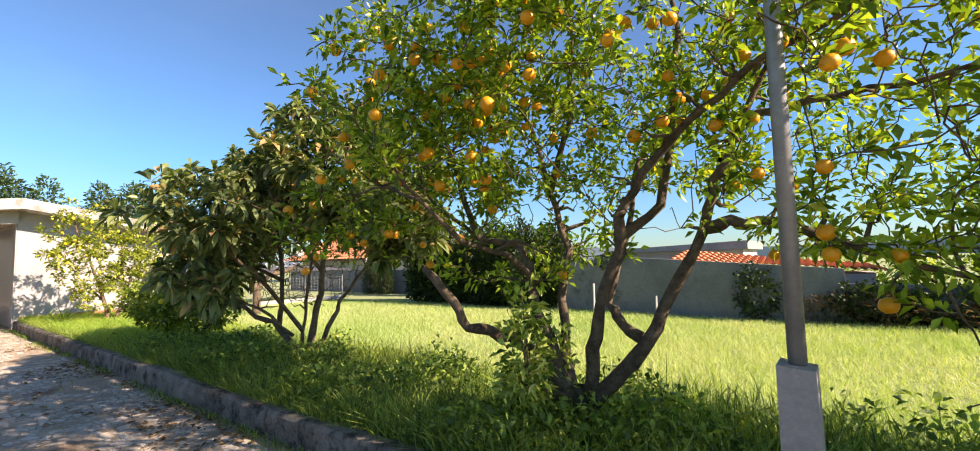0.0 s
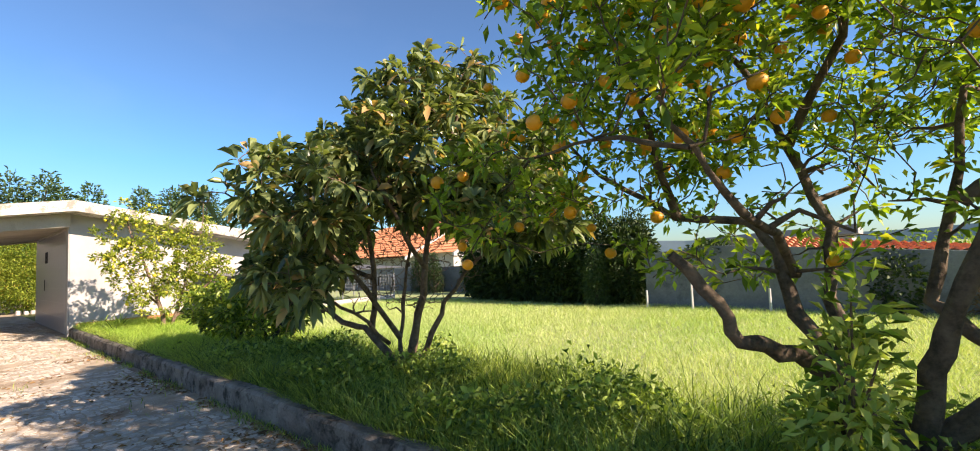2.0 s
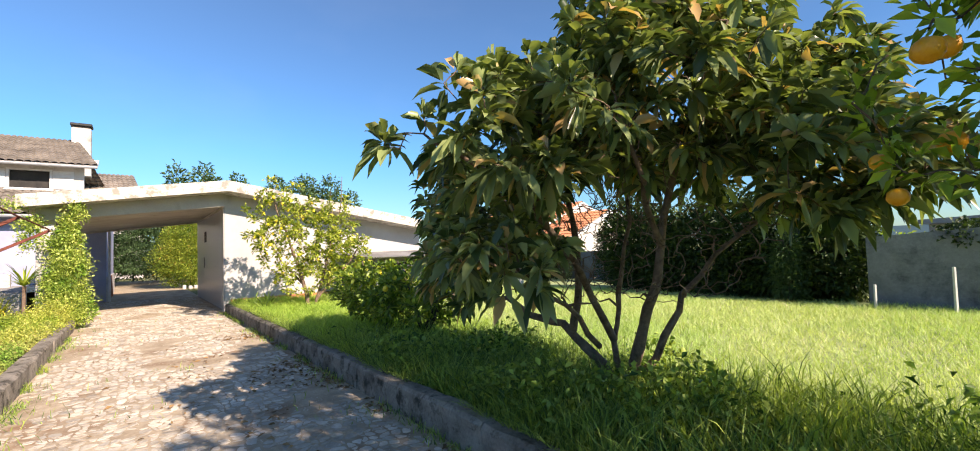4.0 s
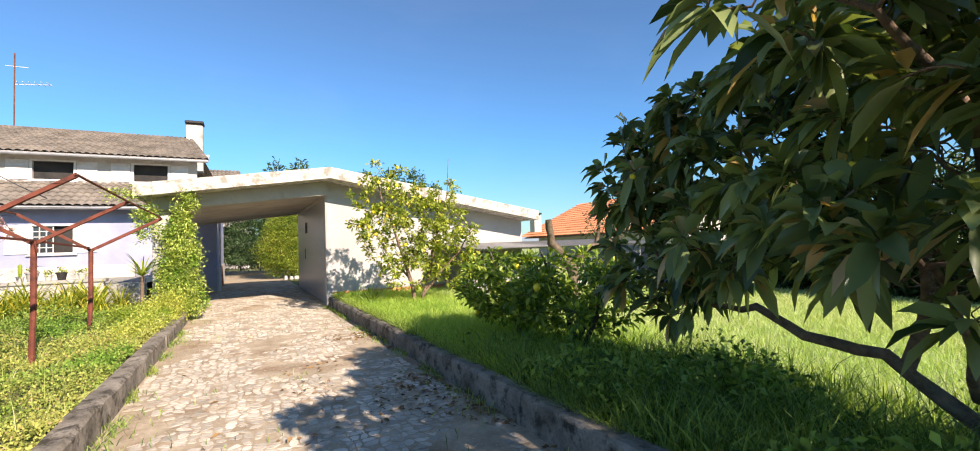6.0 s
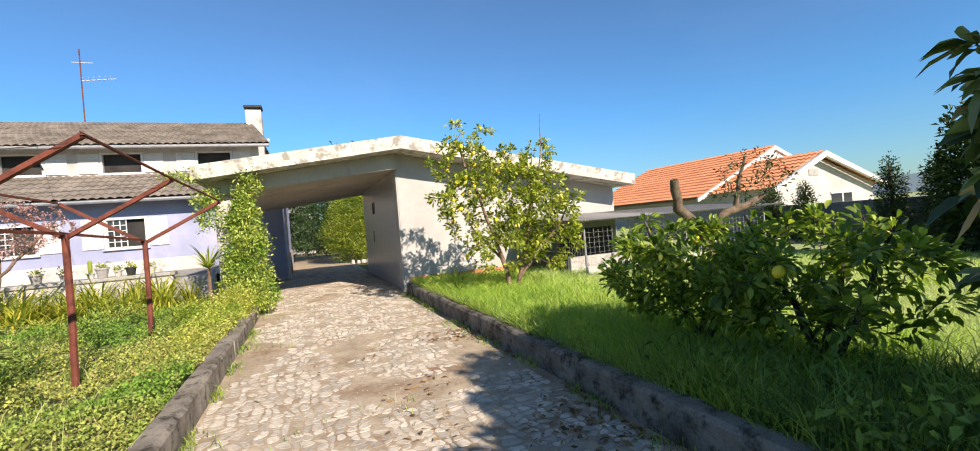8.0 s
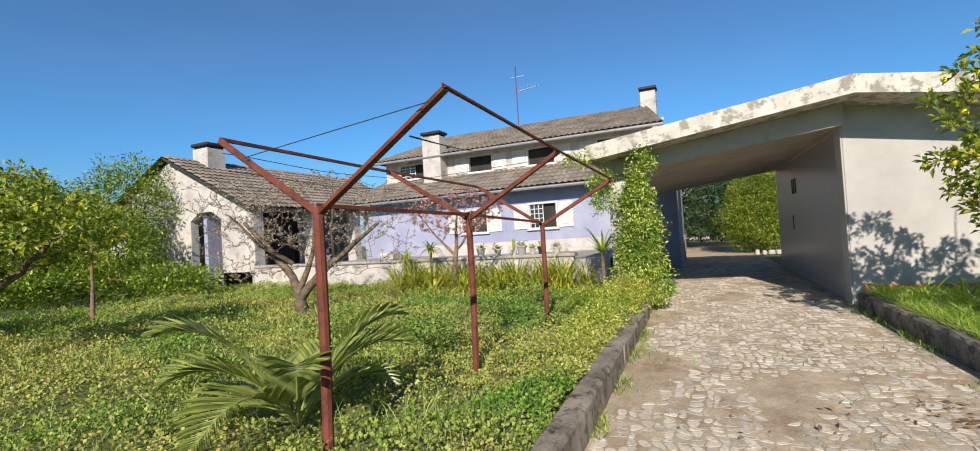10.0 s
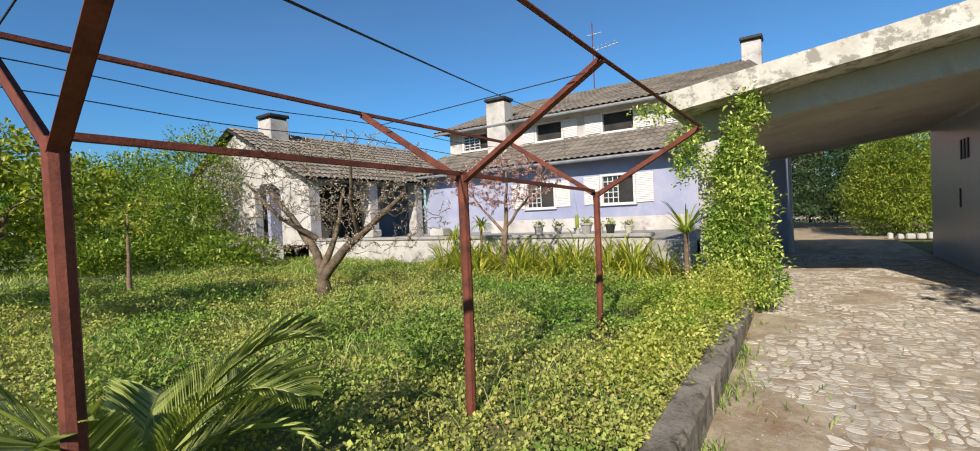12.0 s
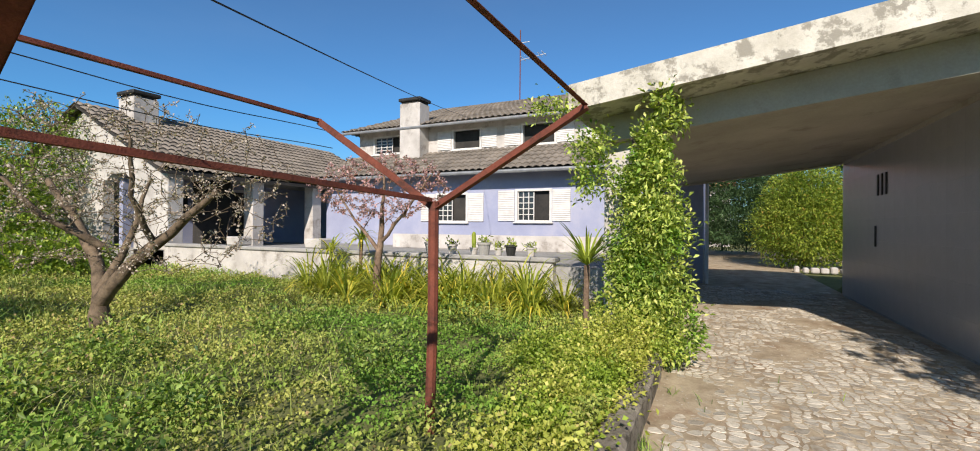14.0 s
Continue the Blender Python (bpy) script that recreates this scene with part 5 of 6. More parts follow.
for k, (x, y, s) in enumerate(((-12.0, -8.5, 1.2), (-12.8, -15.0, 1.4), (-10.2, -11.5, 1.2))):
    tree("garden_orange_tree", "small sunlit citrus tree with a broad crown", "tree", [
        ([(x, y, 0.15), (x, y, 0.9 * s), (x - 0.5, y - 0.5, 1.3 * s), (x - 0.9, y - 0.9, 1.8 * s)], 0.09, 0.025),
        ([(x, y, 0.85 * s), (x - 0.2, y + 0.7, 1.2 * s), (x - 0.3, y + 1.2, 1.5 * s)], 0.06, 0.02),
        ([(x, y, 0.9 * s), (x + 0.4, y - 0.2, 1.4 * s), (x + 0.8, y - 0.3, 1.9 * s)], 0.05, 0.02),
    ], [((x, y, 1.7 * s), (1.3 * s, 1.4 * s, 0.55 * s)), ((x - 0.2, y - 0.5, 2.1 * s), (0.8 * s, 0.9 * s, 0.4 * s))], 50 + k, "lemon_leaf" if k == 0 else "orange_leaf", "bark",
        twigs=360, per=26, size=(0.06, 0.11), group="citrus trees of the left garden")
x, y = -14.7, -11.5
tree("sapling", "slender leaning sapling with a few leaves", "tree", [([(x, y, 0.15), (x - 0.05, y - 0.05, 1.0), (x - 0.1, y - 0.2, 1.9)], 0.05, 0.02)],
     [((x - 0.1, y - 0.2, 1.9), (0.6, 0.7, 0.5))], 55, "lemon_leaf", "bark_pale", twigs=40, per=18, size=(0.06, 0.1))


hedge("boundary_hedge", "tall dark clipped evergreen hedge along the field", "hedge",
      [((-7.0 - 1.0 * i, 11.9, 1.1 + 0.2 * (i % 2)), (0.8, 0.8, 1.25 + 0.25 * ((i * 7) % 3))) for i in range(6)] + [((-6.9, 12.2, 1.4), (0.5, 0.5, 1.3))], "hedge_leaf", 61, 42000, (0.09, 0.19), lumps=0.6)
hedge("cypress", "slim green cypress at the end of the dark hedge", "tree", [((-7.6, 11.2, 0.7), (0.34, 0.34, 0.65)), ((-7.6, 11.2, 1.2), (0.28, 0.28, 0.55))], "cedar_leaf", 60, 6000, (0.05, 0.11), 0.3, lumps=0.5)
hedge("ivy_on_wall", "ivy and brambles covering the low wall", "ivy", [((0.3 + 1.1 * i, 11.25, 0.55), (0.8, 0.35, 0.45)) for i in range(12)], "hedge_leaf", 62, 14000, (0.06, 0.12), 0.8)
hedge("ivy_patch", "dark ivy climbing the shed wall", "ivy", [((-1.6, 11.2, 0.75), (0.45, 0.22, 0.6)), ((-4.9, 11.6, 1.5), (0.5, 0.4, 0.25))], "hedge_leaf", 63, 1500, (0.06, 0.1), 0.8, stems=False)
hedge("garden_hedge", "rounded sunlit yellow-green conifer hedge behind the carport", "hedge",
      [((-34.2, 2.75, 1.5), (1.6, 1.75, 1.5)), ((-34.2, 2.8, 2.6), (1.3, 1.4, 1.4)), ((-35.0, 4.6, 1.7), (1.5, 1.3, 1.6))], "hedge_bright", 64, 54000, (0.07, 0.16), 0.3, lumps=1.0)
hedge("cedar", "dark spreading cedar beyond the yard", "tree",
      [((-42, 1.0, 1.2 + 0.9 * i), (3.6 - 0.45 * i, 3.4 - 0.45 * i, 0.5)) for i in range(6)], "cedar_leaf", 65, 30000, (0.12, 0.3), 0.22, lumps=1.6)
for k, (x, y, h) in enumerate(((-14.7, 14.0, 2.3), (-13.8, 14.1, 2.25), (-16.9, 14.0, 1.9), (-18.0, 14.1, 1.9), (-12.9, 14.0, 2.3))):
    hedge("thuja", "slim dark conical conifer by the boundary wall", "tree", [((x, y, h * 0.35), (0.42, 0.42, h * 0.38)), ((x, y, h * 0.65), (0.33, 0.33, h * 0.3)), ((x, y, h * 0.86), (0.17, 0.17, h * 0.2))], "hedge_leaf", 66 + k, 3600, (0.05, 0.10))
for k, (x, y, h) in enumerate(((-19, -26, 4.4), (-14, -25, 4.2), (-9, -24, 3.9), (-22, -29, 5.2), (-4, -25, 4.2), (2, -24, 4.2))):
    hedge("far_shrub", "loose green shrubs at the garden's far edge", "shrub", [((x, y, h * 0.45), (2.6, 1.8, h * 0.5)), ((x + 1, y, h * 0.75), (1.4, 1.4, h * 0.35))], "citrus_dark", 75 + k, 12000, (0.12, 0.26))
for k, (x, y, h) in enumerate(((-62, 4.5, 11.5), (-64, 8, 11.0), (-60, 14, 10.5), (-62, 18, 11.2), (-66, 22, 10))):
    hedge("far_tree", "distant dark tree above the roofs", "tree", [((x, y, h * 0.55), (2.4, 2.4, h * 0.32)), ((x + 1, y + 1.5, h * 0.8), (1.3, 1.3, h * 0.2)), ((x, y - 0.8, h * 0.85), (1.0, 1.0, h * 0.16))], "cedar_leaf", 85 + k, 2600, (0.3, 0.6))
hedge("wall_tree", "dense dark tree leaning over the low field wall", "tree", [((3.8, 12.9, 2.1), (1.4, 1.2, 1.1)), ((5.2, 13.4, 2.4), (1.3, 1.2, 1.2)), ((7.5, 13.5, 1.9), (1.5, 1.2, 1.0))], "hedge_leaf", 95, 20000, (0.08, 0.18))
hedge("far_hedgerow", "hazy green hedgerow across the fields", "hedge", [((-8 + 2.2 * i, 24 + 1.5 * math.sin(i), 0.9), (1.7, 1.3, 0.7 + 0.3 * math.sin(i * 2.3))) for i in range(24)], "citrus_dark", 96, 14000, (0.15, 0.3), stems=False)
hedge("brambles", "brown tangled brambles before the wall", "brambles", [((0.6, 11.1, 0.5), (0.6, 0.3, 0.35)), ((-0.4, 11.15, 0.45), (0.5, 0.25, 0.35)), ((2.0, 11.0, 0.45), (0.7, 0.3, 0.3))], "fallen", 97, 2200, (0.06, 0.16), 0.15, stems=False)
hedge("garden_shrubs", "bright leafy shrubs beside the wing's gable", "shrub", [((-18.5, -15.2, 0.6), (1.4, 1.6, 0.6)), ((-19.0, -18.5, 0.8), (1.4, 2.0, 0.8)), ((-16.5, -19, 0.6), (1.6, 1.8, 0.7))], "citrus_dark", 93, 14000, (0.08, 0.2), 0.4, stems=False)


# ---- climbing vine on the carport ----
vr = random.Random(940)
tufts = [((-18.36, -1.02, 0.3 + 0.26 * k), (0.20, 0.30 - 0.04 * (k % 2), 0.2)) for k in range(8)]
for k in range(46):
    z = vr.uniform(0.25, 2.75)
    wide = 0.48 if z < 0.6 or z > 2.0 else 0.34
    c = vr.uniform(-1, 1)
    r = vr.uniform(0.10, 0.20)
    tufts.append(((-18.28 + 0.16 * (1 - abs(c)) + vr.uniform(-0.08, 0.08), -1.04 + c * wide - (0.2 if z > 2.1 else 0.0), z), (r, r, r * vr.uniform(0.9, 1.5))))
tufts += [((-18.15, -1.7, 2.42), (0.14, 0.2, 0.12)), ((-18.2, -1.72, 2.05), (0.07, 0.08, 0.28)), ((-18.05, -0.88, 2.88), (0.12, 0.12, 0.14)), ((-18.0, -2.0, 2.85), (0.16, 0.3, 0.10))]
vine = hedge("climbing_vine", "lush bright green climber over the carport pillar and kerb", "vine", tufts, "vine_leaf", 94, 19000, (0.035, 0.09), 0.42, stems=False, shag=0.05, lumps=1.2)
hedge("kerb_ivy", "low yellow-green creeper spilling over the kerb", "creeper",
      [((-17.7, -1.22, 0.36), (0.6, 0.4, 0.3)), ((-17.0, -1.28, 0.3), (0.65, 0.38, 0.2)), ((-16.2, -1.3, 0.27), (0.7, 0.36, 0.14)), ((-15.4, -1.34, 0.25), (0.65, 0.34, 0.1)), ((-14.6, -1.38, 0.23), (0.6, 0.32, 0.07)), ((-17.3, -1.75, 0.3), (0.7, 0.4, 0.16))], "creeper_leaf", 98, 26000, (0.02, 0.048), 0.7, kind="stuff", stems=False, shag=0.06, lumps=1.5)
root = vine.location
part("stem", Geo().tube([Vector(p) - root for p in ((-18.45, -1.2, 0.1), (-18.5, -1.1, 0.7), (-18.42, -1.15, 1.4), (-18.45, -1.05, 2.0), (-18.2, -1.2, 2.5))], [0.045, 0.04, 0.035, 0.025, 0.012], 7), "bark_dark", vine, "dark twisted stem")


def rosette(name, label, category, at, n, length, width, leaf, seed, stem=0.0, lift=1.0, bend=0.8):
    """Long strap leaves arching from one point, each a bent strip."""
    rng = np.random.default_rng(seed)
    t = thing(name, at, label, category)
    g = Geo()
    for _ in range(n):
        a, L, up = rng.uniform(0, 2 * math.pi), length * rng.uniform(0.6, 1.1), lift * rng.uniform(0.4, 1.2)
        d = np.array([math.cos(a), math.sin(a), 0])
        s = np.array([-d[1], d[0], 0]) * width / 2
        pts = []
        for k in range(6):
            u = k / 5
            pts.append(d * L * u * 0.75 + np.array([0, 0, stem + L * (up * u - bend * u * u)]))
        vs = []
        for k, p in enumerate(pts):
            w = (1 - (k / 5) ** 2) * (0.6 + 0.4 * min(1, k))
            vs += [tuple(p - s * w), tuple(p + s * w)]
        g.add(vs, [(2 * k, 2 * k + 1, 2 * k + 3, 2 * k + 2) for k in range(5)])
    part("leaves", g, leaf, t)
    if stem:
        part("stem", Geo().tube([(0, 0, -0.1), (0.02, 0, stem / 2), (0, 0, stem)], 0.035, 8), "bark_pale", t)
    return t


rosette("yucca", "spiky yucca on a thin stem beside the vine", "plant", (-18.5, -1.75, 0.2), 60, 0.65, 0.035, "hedge_bright", 101, 0.85, 1.1, 0.5)
rosette("cordyline", "young palm-like plant with arching leaves", "plant", (-20.3, -7.6, 0.2), 60, 0.7, 0.04, "strap_leaf", 102, 0.75, 1.2, 1.0)
rosette("cordyline", "young palm-like plant with arching leaves", "plant", (-20.2, -6.7, 0.2), 50, 0.6, 0.04, "strap_leaf", 103, 1.0, 1.2, 1.0)
rr = random.Random(9)
for k in range(40):
    rosette("strap_plant", "clump of strappy yellow-green leaves before the terrace", "plant", (-19.5 + rr.uniform(-0.7, 0.6), -2.3 - k * 0.125 + rr.uniform(-0.2, 0.2), 0.2), 80, rr.uniform(0.85, 1.2), 0.03, "strap_leaf", 110 + k, 0, 1.6, 1.15)
for k in range(6):
    rosette("iris_clump", "clump of upright sword leaves by the garage", "plant", (-17.6 + 0.35 * k, 2.85 + rr.uniform(-0.1, 0.25), 0.18), 24, 0.5, 0.035, "grass_deep", 180 + k, 0, 1.3, 0.6)


def palm(at, seed):
    """A young date palm: arching fronds with many narrow leaflets."""
    rng = np.random.default_rng(seed)
    t = thing("young_palm", at, "young date palm with arching feathery fronds", "palm")
    for f in range(11):
        a, L = f * 2.399 + rng.uniform(-0.2, 0.2), rng.uniform(0.9, 1.25)
        up = rng.uniform(0.6, 1.65)
        d = np.array([math.cos(a), math.sin(a), 0])
        g = Geo()
        spine = [d * L * u * (0.9 - 0.15 * up) + np.array([0, 0, 0.05 + L * (up * u - 0.75 * u * u)]) for u in np.linspace(0, 1, 12)]
        g.tube(spine, list(np.linspace(0.014, 0.003, 12)), 4)
        side = np.array([-d[1], d[0], 0])
        for k in range(52):
            u = 0.15 + 0.85 * k / 51
            i = min(int(u * 11), 10)
            p = spine[i] + (spine[i + 1] - spine[i]) * (u * 11 - i)
            tan = (spine[i + 1] - spine[i]) / np.linalg.norm(spine[i + 1] - spine[i])
            ln = 0.32 * math.sin(math.pi * min(0.95, 0.15 + u * 0.8)) + 0.05
            for sg in (-1, 1):
                w = tan * 0.75 + side * sg * 0.75 + np.array([0, 0, 0.25])
                w /= np.linalg.norm(w)
                q = tan * 0.0075
                g.add([tuple(p - q), tuple(p + q), tuple(p + w * ln * 0.6 + q * 0.8), tuple(p + w * ln - np.array([0, 0, 0.03]))], [(0, 1, 2), (0, 2, 3)])
        part("frond", g, "palm_leaf", t)
    return t


palm((-11.75, -2.75, 0.2), 150)

back_tree = hedge("garden_tree", "tall feathery tree behind the garden shrubs", "tree", [((-20.0, -19.8, 3.6), (1.7, 1.7, 1.7)), ((-18.8, -18.6, 1.9), (1.4, 1.5, 1.3)), ((-16.5, -20.5, 1.8), (1.8, 1.6, 1.4)), ((-13.5, -21, 1.7), (1.9, 1.5, 1.3))], "citrus_dark", 160, 26000, (0.08, 0.18), stems=False)
part("trunk", Geo().tube([(0.3, 0.2, 0), (0.2, 0.1, 1.4), (0, 0, 2.6), (0.1, 0.1, 4.2)], [0.16, 0.13, 0.1, 0.03], 8), "bark", back_tree)
for k, (c, r) in enumerate((((-14.2, -4.6, 0.3), (0.35, 0.3, 0.18)), ((-13.0, -6.0, 0.3), (0.5, 0.4, 0.2)), ((-14.8, -3.6, 0.28), (0.25, 0.3, 0.16)), ((-16.9, -4.9, 0.3), (0.5, 0.4, 0.2)), ((-17.9, -3.2, 0.35), (0.5, 0.5, 0.22)), ((-12.7, -3.3, 0.3), (0.5, 0.4, 0.22)), ((-13.9, -2.9, 0.3), (0.3, 0.25, 0.22)), ((-15.2, -5.3, 0.3), (0.4, 0.35, 0.22)), ((-12.3, -4.6, 0.3), (0.35, 0.3, 0.2)), ((-16.2, -3.0, 0.32), (0.3, 0.3, 0.24)), ((-14.6, -7.6, 0.3), (0.6, 0.5, 0.22)))):
    hedge("weed_clump", "dark green leafy weeds in the garden bed", "weeds", [(c, r)], "grass_deep", 161 + k, 900, (0.03, 0.07), 0.5, stems=False, shag=0.10)
hedge("yard_hedge", "dark clipped hedge at the back of the yard", "hedge", [((-47, -4 + 1.4 * i, 0.7), (0.9, 1.1, 0.9)) for i in range(9)], "cedar_leaf", 99, 5000, (0.12, 0.25))

rs = random.Random(31)
for k in range(9):
    e = [rs.uniform(0.10, 0.2) for _ in range(3)]
    whole("rubble_stone", Geo().box(-32.4 - e[0], -32.4 + e[0], 2.3 + 0.27 * k - e[1] * 0.7, 2.3 + 0.27 * k + e[1] * 0.7, -0.02, e[2] * 1.5, 0.035), "pale_wall", "pale rough stone edging the conifer hedge", "stone", group="stones under the hedge")
whole("leaning_board", Geo().prism([(-0.56, 0.0), (-0.50, 0.0), (-0.56, 0.95), (-0.565, 0.95)], "x", -30.9, -30.3), "brick_red", "reddish-brown board leaning against the house plinth", "board")
whole("porch_post", Geo().box(-35.3, -35.05, -0.9, -0.65, -0.01, 3.4, 0.01), "white_wood", "white painted post at the house corner", "post")
# stakes in the field
for x, y, h in ((-5.05, 10.7, 0.78), (-3.6, 10.9, 0.5), (-6.1, 10.8, 0.45)):
    whole("stake", Geo().tube([(x, y, 0.1), (x + 0.01, y, 0.2 + h)], [0.03, 0.025], 6), "white_wood", "weathered pale stake at the field's edge", "stake", group="stakes in the field")


def pot(at, r, h, material, label):
    t = thing("flower_pot", at, label, "flower pot", "pots on the terrace")
    n = 14
    prof = [(r * 0.7, 0), (r * 0.95, h * 0.8), (r * 1.1, h * 0.82), (r * 1.1, h), (r * 0.9, h), (r * 0.85, h * 0.85)]
    vs = [(a * math.cos(2 * math.pi * k / n), a * math.sin(2 * math.pi * k / n), z) for a, z in prof for k in range(n)]
    fs = [(i * n + k, i * n + (k + 1) % n, (i + 1) * n + (k + 1) % n, (i + 1) * n + k) for i in range(len(prof) - 1) for k in range(n)]
    fs += [tuple(range(n - 1, -1, -1)), tuple(range((len(prof) - 1) * n, len(prof) * n))]
    part("body", Geo().add(vs, fs), material, t)
    return t


pots = [(-3.35, 0.09, "pale_wall"), (-3.75, 0.11, "black_metal"), (-4.0, 0.08, "pale_wall"), (-4.3, 0.13, "concrete"), (-5.0, 0.10, "pale_wall"), (-5.5, 0.12, "concrete")]
for k, (y, r, mat) in enumerate(pots):
    f = pot((-20.87, y, 0.972), r, r * 1.8, mat, "small weathered pot on the terrace wall")
    rgp = np.random.default_rng(170 + k)
    n = 60
    part("plant", leaves_mesh("plant", rgp.normal(size=(n, 3)) * np.array([0.05, 0.05, 0.04]) + np.array([0, 0, r * 1.9]), rgp.normal(size=(n, 3)) + np.array([0, 0, 1.0]), rgp.uniform(0.05, 0.12, n), 0.3, "hedge_bright", rgp), "hedge_bright", f, kind="stuff")
c = pot((-20.87, -4.52, 0.972), 0.08, 0.13, "pale_wall", "pot with a small columnar cactus")
part("cactus", Geo().tube([(0, 0, 0.1), (0, 0, 0.25), (0.005, 0, 0.4), (0, 0, 0.43)], [0.035, 0.045, 0.04, 0.015], 9), "hedge_bright", c)
for y in (-8.56, -11.3):
    whole("stone_block", Geo().box(-21.1, -20.7, y - 0.24, y + 0.24, 0.972, 1.2, 0.03), "pale_wall", "rough whitewashed block on the terrace wall", "stone block", group="blocks on the terrace wall")
# ---- grass and ground cover ----


def scatter(n, x0, x1, y0, y1, rng, power=1.0):
    """Points thick near y0 and thinner towards y1."""
    x = rng.uniform(x0, x1, n)
    u = rng.uniform(0, 1, n) ** power
    y = y0 + (y1 - y0) * u
    z = np.array([ground_z(a, b) for a, b in zip(x, y)])
    return np.stack([x, y, z], 1)


def stuff(name, mesh, label, category):
    return tagged(new(name, mesh), label, category, kind="stuff")


rng = np.random.default_rng(200)
p = scatter(240000, -19.0, 7.0, 2.45, 11.25, rng, 1.2)
strip = np.clip((p[:, 0] + 11.5) / 1.5, 0, 1) * np.clip((4.25 + 0.3 * np.sin(p[:, 0] * 1.3) - p[:, 1]) / 0.8, 0, 1)
p = p[rng.uniform(0, 1, len(p)) > strip * 0.93]
h = 0.05 + 0.08 * rng.uniform(0, 1, len(p)) + 0.03 * np.sin(p[:, 0] * 0.9) * np.sin(p[:, 1] * 0.7)
for name, pick, far_off in (("field_grass", p[:, 1] < 6.0, False), ("far_field_grass", p[:, 1] >= 6.0, True)):
    stuff(name, blades_mesh(name, p[pick], h[pick], (0.0045 + 0.0009 * (p[:, 1] - 2.4))[pick] * (1.3 if far_off else 1.0), "grass_blades", rng, 0.8, far_off), "bright sunlit meadow grass with pale seed heads", "grass")
p = scatter(90000, -14.5, 6.0, 2.45, 6.0, rng, 1.25)
p = p[rng.uniform(0, 1, len(p)) < np.clip((p[:, 0] + 11.0) / 3, 0, 1) * np.clip((4.9 - p[:, 1]) / 1.0, 0, 1) * np.clip((6.0 - p[:, 0]) / 2, 0, 1)]
p = p[rng.uniform(0, 1, len(p)) < 0.55 + 0.45 * (np.sin(p[:, 0] * 1.7) * np.sin(p[:, 1] * 2.3 + 1) > -0.1)]
h = 0.15 + 0.25 * rng.uniform(0, 1, len(p)) ** 1.5
stuff("tall_grass", blades_mesh("tall_grass", p, h, np.full(len(p), 0.011), "grass_deep", rng, 0.7), "taller lush weeds under the trees", "grass")
p = scatter(70000, -13.5, 4.5, 2.45, 5.4, rng, 1.3)
p = p[rng.uniform(0, 1, len(p)) < np.clip((p[:, 0] + 10.5) / 3, 0, 1) * np.clip((4.7 - p[:, 1]) / 1.0, 0, 1)]
clump = 0.5 + 0.5 * np.sin(p[:, 0] * 2.9 + 1.3 * np.sin(p[:, 1] * 3.1))
stuff("weeds", leaves_mesh("weeds", p + np.array([0, 0, 1.0]) * (rng.uniform(0.02, 0.42, len(p)) * clump)[:, None], rng.normal(size=(len(p), 3)) + np.array([0, 0, 0.5]), rng.uniform(0.035, 0.10, len(p)), 0.5, "grass_deep", rng), "broad-leaved weeds in the shade", "weeds")
p = scatter(430000, -20.7, 4.0, -1.02, -15.0, rng, 1.6)
p = p[rng.uniform(0, 1, len(p)) < np.clip((-2.0 - p[:, 0]) / 8, 0.06, 1.0)]
mound = np.array([noise.noise((a * 1.3, b * 1.3, 7)) + 0.5 * noise.noise((a * 3.4, b * 3.4, 2)) for a, b in p[:, :2]])
fine = np.array([noise.noise((a * 7.0, b * 7.0, 4)) for a, b in p[:, :2]])
lift = np.clip(0.10 + 0.20 * mound + 0.16 * fine, 0.005, 0.48) * rng.uniform(0.35, 1.0, len(p))
stuff("ground_cover", leaves_mesh("ground_cover", p + np.array([0, 0, 1.0]) * lift[:, None], rng.normal(size=(len(p), 3)) + np.array([0, 0, 0.7]), rng.uniform(0.016, 0.036, len(p)) * (1 + 0.05 * -p[:, 1]), 0.75, "cover_leaf", rng, droop=0.1), "dense low yellow-green ground cover", "ground cover")
p = scatter(52000, -20.7, 1.0, -1.02, -24.0, rng, 1.4)
keep = np.array([noise.noise((a * 0.6, b * 0.6, 1)) for a, b in p[:, :2]]) + rng.uniform(-0.35, 0.35, len(p)) > 0.02
p = p[keep]
h = 0.10 + 0.20 * rng.uniform(0, 1, len(p)) ** 1.6
stuff("garden_grass", blades_mesh("garden_grass", p, h, 0.004 + 0.0010 * -p[:, 1], "garden_blade", rng, 0.7), "wild garden grass", "grass")

n = 11000
x = rng.uniform(-18.2, 5.0, n)
y = 2.36 + rng.exponential(0.07, n)
keep = (y < 2.7) & (np.array([noise.noise((a * 0.9, 3, 8)) + 0.5 * noise.noise((a * 3.1, 3, 2)) for a in x]) + rng.uniform(-0.3, 0.3, n) > -0.12)
p = np.stack([x, y, np.where(y < 2.42, 0.245, 0.17)], 1)[keep]
stuff("kerb_grass", blades_mesh("kerb_grass", p, rng.uniform(0.05, 0.20, len(p)), np.full(len(p), 0.007), "grass_deep", rng, 1.2), "grass leaning over the stone kerb", "grass")

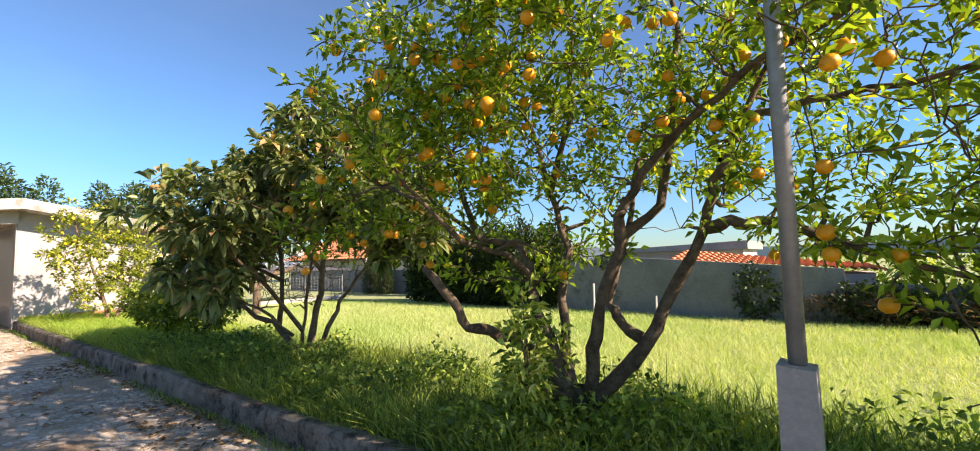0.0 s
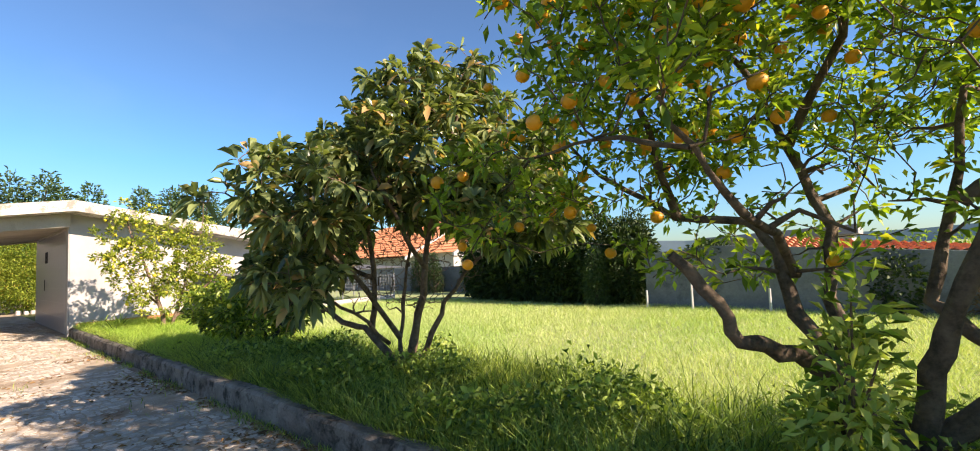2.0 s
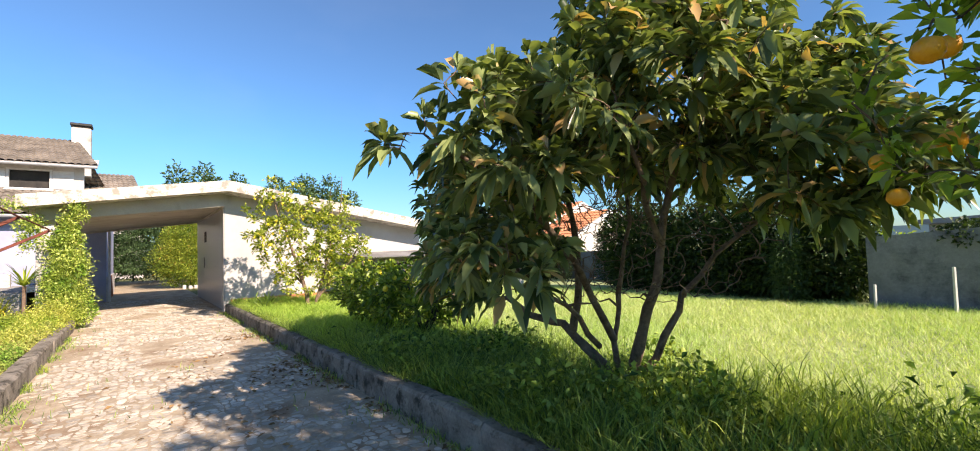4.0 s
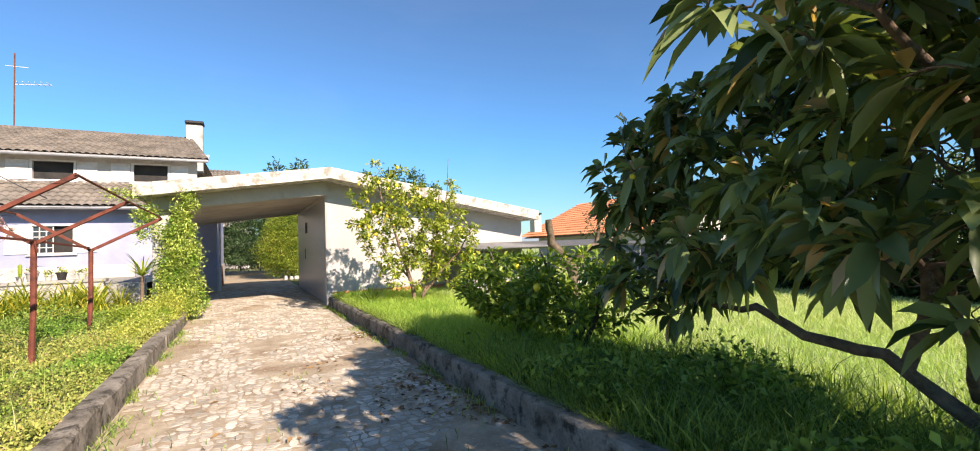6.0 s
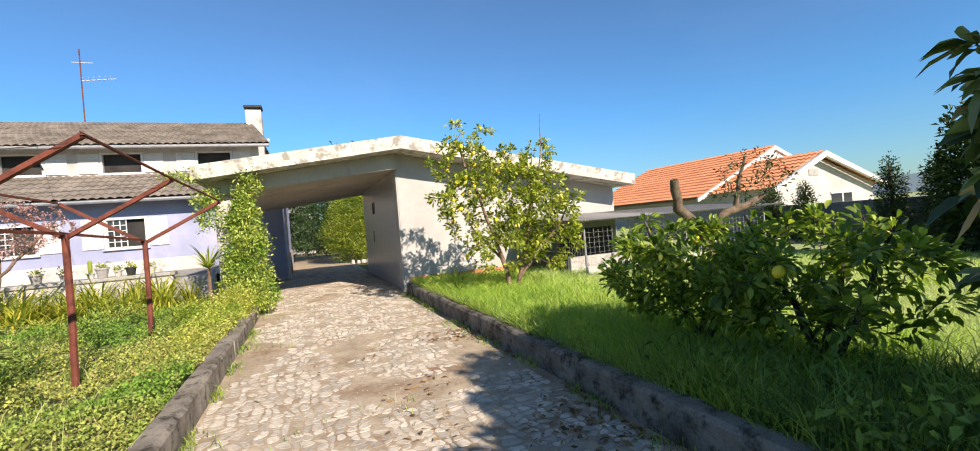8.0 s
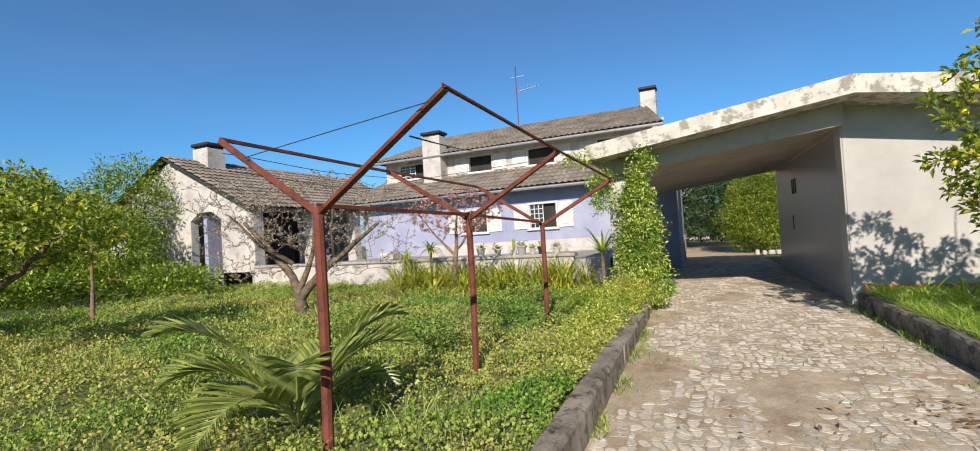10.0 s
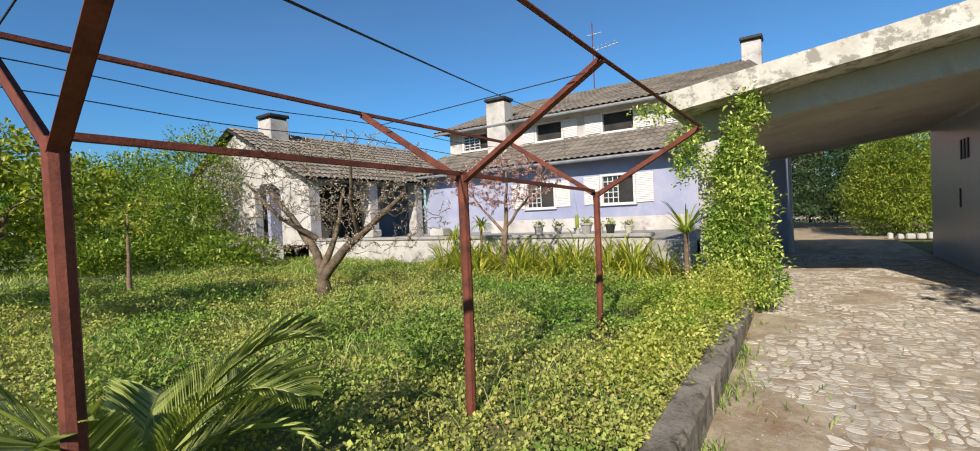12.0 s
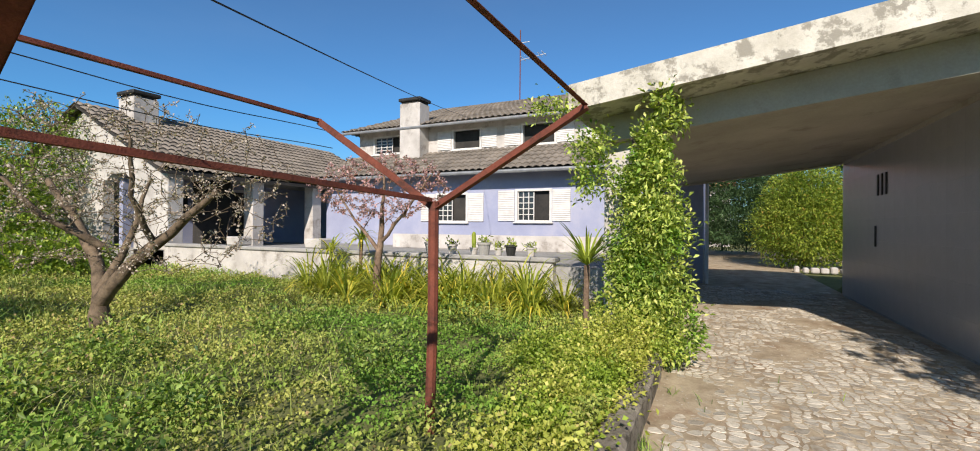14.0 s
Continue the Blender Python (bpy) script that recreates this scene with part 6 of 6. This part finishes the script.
p = scatter(24000, -18.5, -9.5, 2.46, 5.4, rng, 1.2)
p = p[rng.uniform(0, 1, len(p)) < np.clip((5.4 - p[:, 1]) / 2, 0, 1)]
stuff("lush_grass", blades_mesh("lush_grass", p, rng.uniform(0.10, 0.24, len(p)), np.full(len(p), 0.012), "lush_blade", rng, 0.8), "lush bright green grass near the garage", "grass")

# ---- distance ----
rng = random.Random(77)
g = Geo()
for i in range(90):
    a = 2 * math.pi * i / 90
    R = 620
    hgt = 10 + 14 * abs(noise.noise((math.cos(a) * 3, math.sin(a) * 3, 0.5)))
    g.v += [(R * math.cos(a), R * math.sin(a), -8), (R * math.cos(a), R * math.sin(a), hgt)]
g.f = [(2 * i, 2 * ((i + 1) % 90), 2 * ((i + 1) % 90) + 1, 2 * i + 1) for i in range(90)]
# the haze sits in the hills' colour, not in the air
whole("backdrop", g, "far_haze", "distant wooded hills with haze painted into their blue-grey", "hills", "structure")

# ---- cobbles of the drive ----


def cobbles():
    rng = random.Random(5)
    step = 0.09
    nx, ny = int(30 / step), int((2.22 + 0.82) / step)
    jit = {}
    for i in range(nx + 1):
        for j in range(ny + 1):
            off = (step / 2 if i % 2 else 0) if 0 < j < ny else 0
            jit[i, j] = (3.5 - i * step + rng.uniform(-.42, .42) * step, -0.82 + j * step + (rng.uniform(-.42, .42) * step if 0 < j < ny else 0) + off * 0.5)
    for key, (x, y) in jit.items():
        s = min(1.0, (y + 0.82) * 3, (2.22 - y) * 3)
        jit[key] = (x + 0.09 * noise.noise((x * 1.3, y * 1.3, 11)) + 0.03 * noise.noise((x * 5, y * 5, 4)), y + s * (0.08 * noise.noise((x * 1.1, y * 1.1, 21)) + 0.03 * noise.noise((x * 5, y * 5, 14))))
    rest, near = Geo(), 0
    for i in range(nx):
        for j in range(ny):
            q = [jit[i, j], jit[i, j + 1], jit[i + 1, j + 1], jit[i + 1, j]]
            cx, cy = sum(a for a, _ in q) / 4, sum(b for _, b in q) / 4
            worn = noise.noise((cx * 0.8, cy * 0.9, 3.0))
            edge = min(cy + 0.82, 2.22 - cy)
            if worn + 0.25 * noise.noise((cx * 4, cy * 4, 1)) < -0.3 - 0.35 * min(edge, 0.6) + 0.20 + 0.3 * max(0, 1 - (cy + 0.82) / (0.45 + 0.25 * noise.noise((cx * 0.7, 1, 6)))) * (cx < -8) or rng.random() < 0.12:
                continue
            sink = rng.uniform(0, 0.004) + max(0, -worn) * 0.005
            top = 0.005 - sink
            k1 = rng.uniform(0.78, 0.97)
            k2 = k1 - rng.uniform(0.04, 0.08)
            out = []
            for m in range(4):
                a, b = q[m], q[(m + 1) % 4]
                out += [(a[0] * 0.78 + b[0] * 0.22, a[1] * 0.78 + b[1] * 0.22), (a[0] * 0.24 + b[0] * 0.76, a[1] * 0.24 + b[1] * 0.76)]
            piece = -14.6 < cx < -11.4 and near < 300 and -0.9 < cy < 1.0
            vs = [((x - cx) * k1 + cx - (cx if piece else 0), (y - cy) * k1 + cy - (cy if piece else 0), -0.01) for x, y in out]
            vs += [((x - cx) * k2 + cx - (cx if piece else 0), (y - cy) * k2 + cy - (cy if piece else 0), top + rng.uniform(-.002, .002)) for x, y in out]
            fs = [tuple(range(8, 16))] + [(m, (m + 1) % 8, 8 + (m + 1) % 8, 8 + m) for m in range(8)]
            if piece:
                near += 1
                ob = part("cobblestone", Geo().add(vs, fs), "cobble_piece", drive)
                ob.location = (cx, cy, 0)
            else:
                rest.add(vs, fs)
    part("cobbles", rest, "cobble", drive, "worn pale cobbles", kind="stuff")


cobbles()

rng = np.random.default_rng(300)
n = 9000
p = np.stack([rng.uniform(-24, 3, n), rng.uniform(-0.83, 2.24, n), np.full(n, 0.004)], 1)
r = rng.uniform(0.004, 0.014, n)[:, None]
k = [np.array(v) for v in ((1, 0, 0.2), (-0.5, 0.8, 0.1), (-0.6, -0.8, 0.15), (0.05, 0, 0.7))]
tw = rng.uniform(0.7, 1.3, (n, 4, 1))
v = np.stack([p + r * q * tw[:, i] for i, q in enumerate(k)], 1).reshape(-1, 3)
b = (np.arange(n) * 4)[:, None]
f = np.concatenate([b + np.array([q]) for q in ([0, 1, 3], [1, 2, 3], [2, 0, 3])])
stuff("grit", array_mesh("grit", v, f, "cobble"), "loose grit and small stones on the driveway", "grit")
n = 8000
x = rng.uniform(-18.5, 3.5, n)
edge = rng.uniform(0, 1, n)
y = np.where(edge < 0.4, -0.83 + rng.exponential(0.06, n), np.where(edge < 0.75, 2.24 - rng.exponential(0.06, n), rng.uniform(-0.8, 2.2, n)))
keep = np.array([noise.noise((a * 1.1, c * 1.4, 5)) for a, c in zip(x, y)]) > np.where(edge < 0.75, -0.05, 0.28)
p = np.stack([x, y, np.zeros(n)], 1)[keep]
stuff("joint_weeds", blades_mesh("joint_weeds", p, rng.uniform(0.03, 0.11, len(p)), np.full(len(p), 0.008), "grass_deep", rng, 0.9), "small grass tufts between the cobbles and along the kerbs", "weeds")
n = 3500
x, y = rng.uniform(-14, 3, n), 2.24 - rng.exponential(0.5, n)
keep = (y > -0.8) & (np.array([noise.noise((a * 0.9, c * 0.9, 9)) for a, c in zip(x, y)]) > -0.1)
p = np.stack([x, y, np.full(n, 0.014)], 1)[keep]
stuff("dry_leaves", leaves_mesh("dry_leaves", p, rng.normal(size=(len(p), 3)) * np.array([1, 1, 0.12]), rng.uniform(0.03, 0.09, len(p)), 0.45, "fallen", rng, droop=0.0), "brown fallen leaves along the kerb", "leaves")
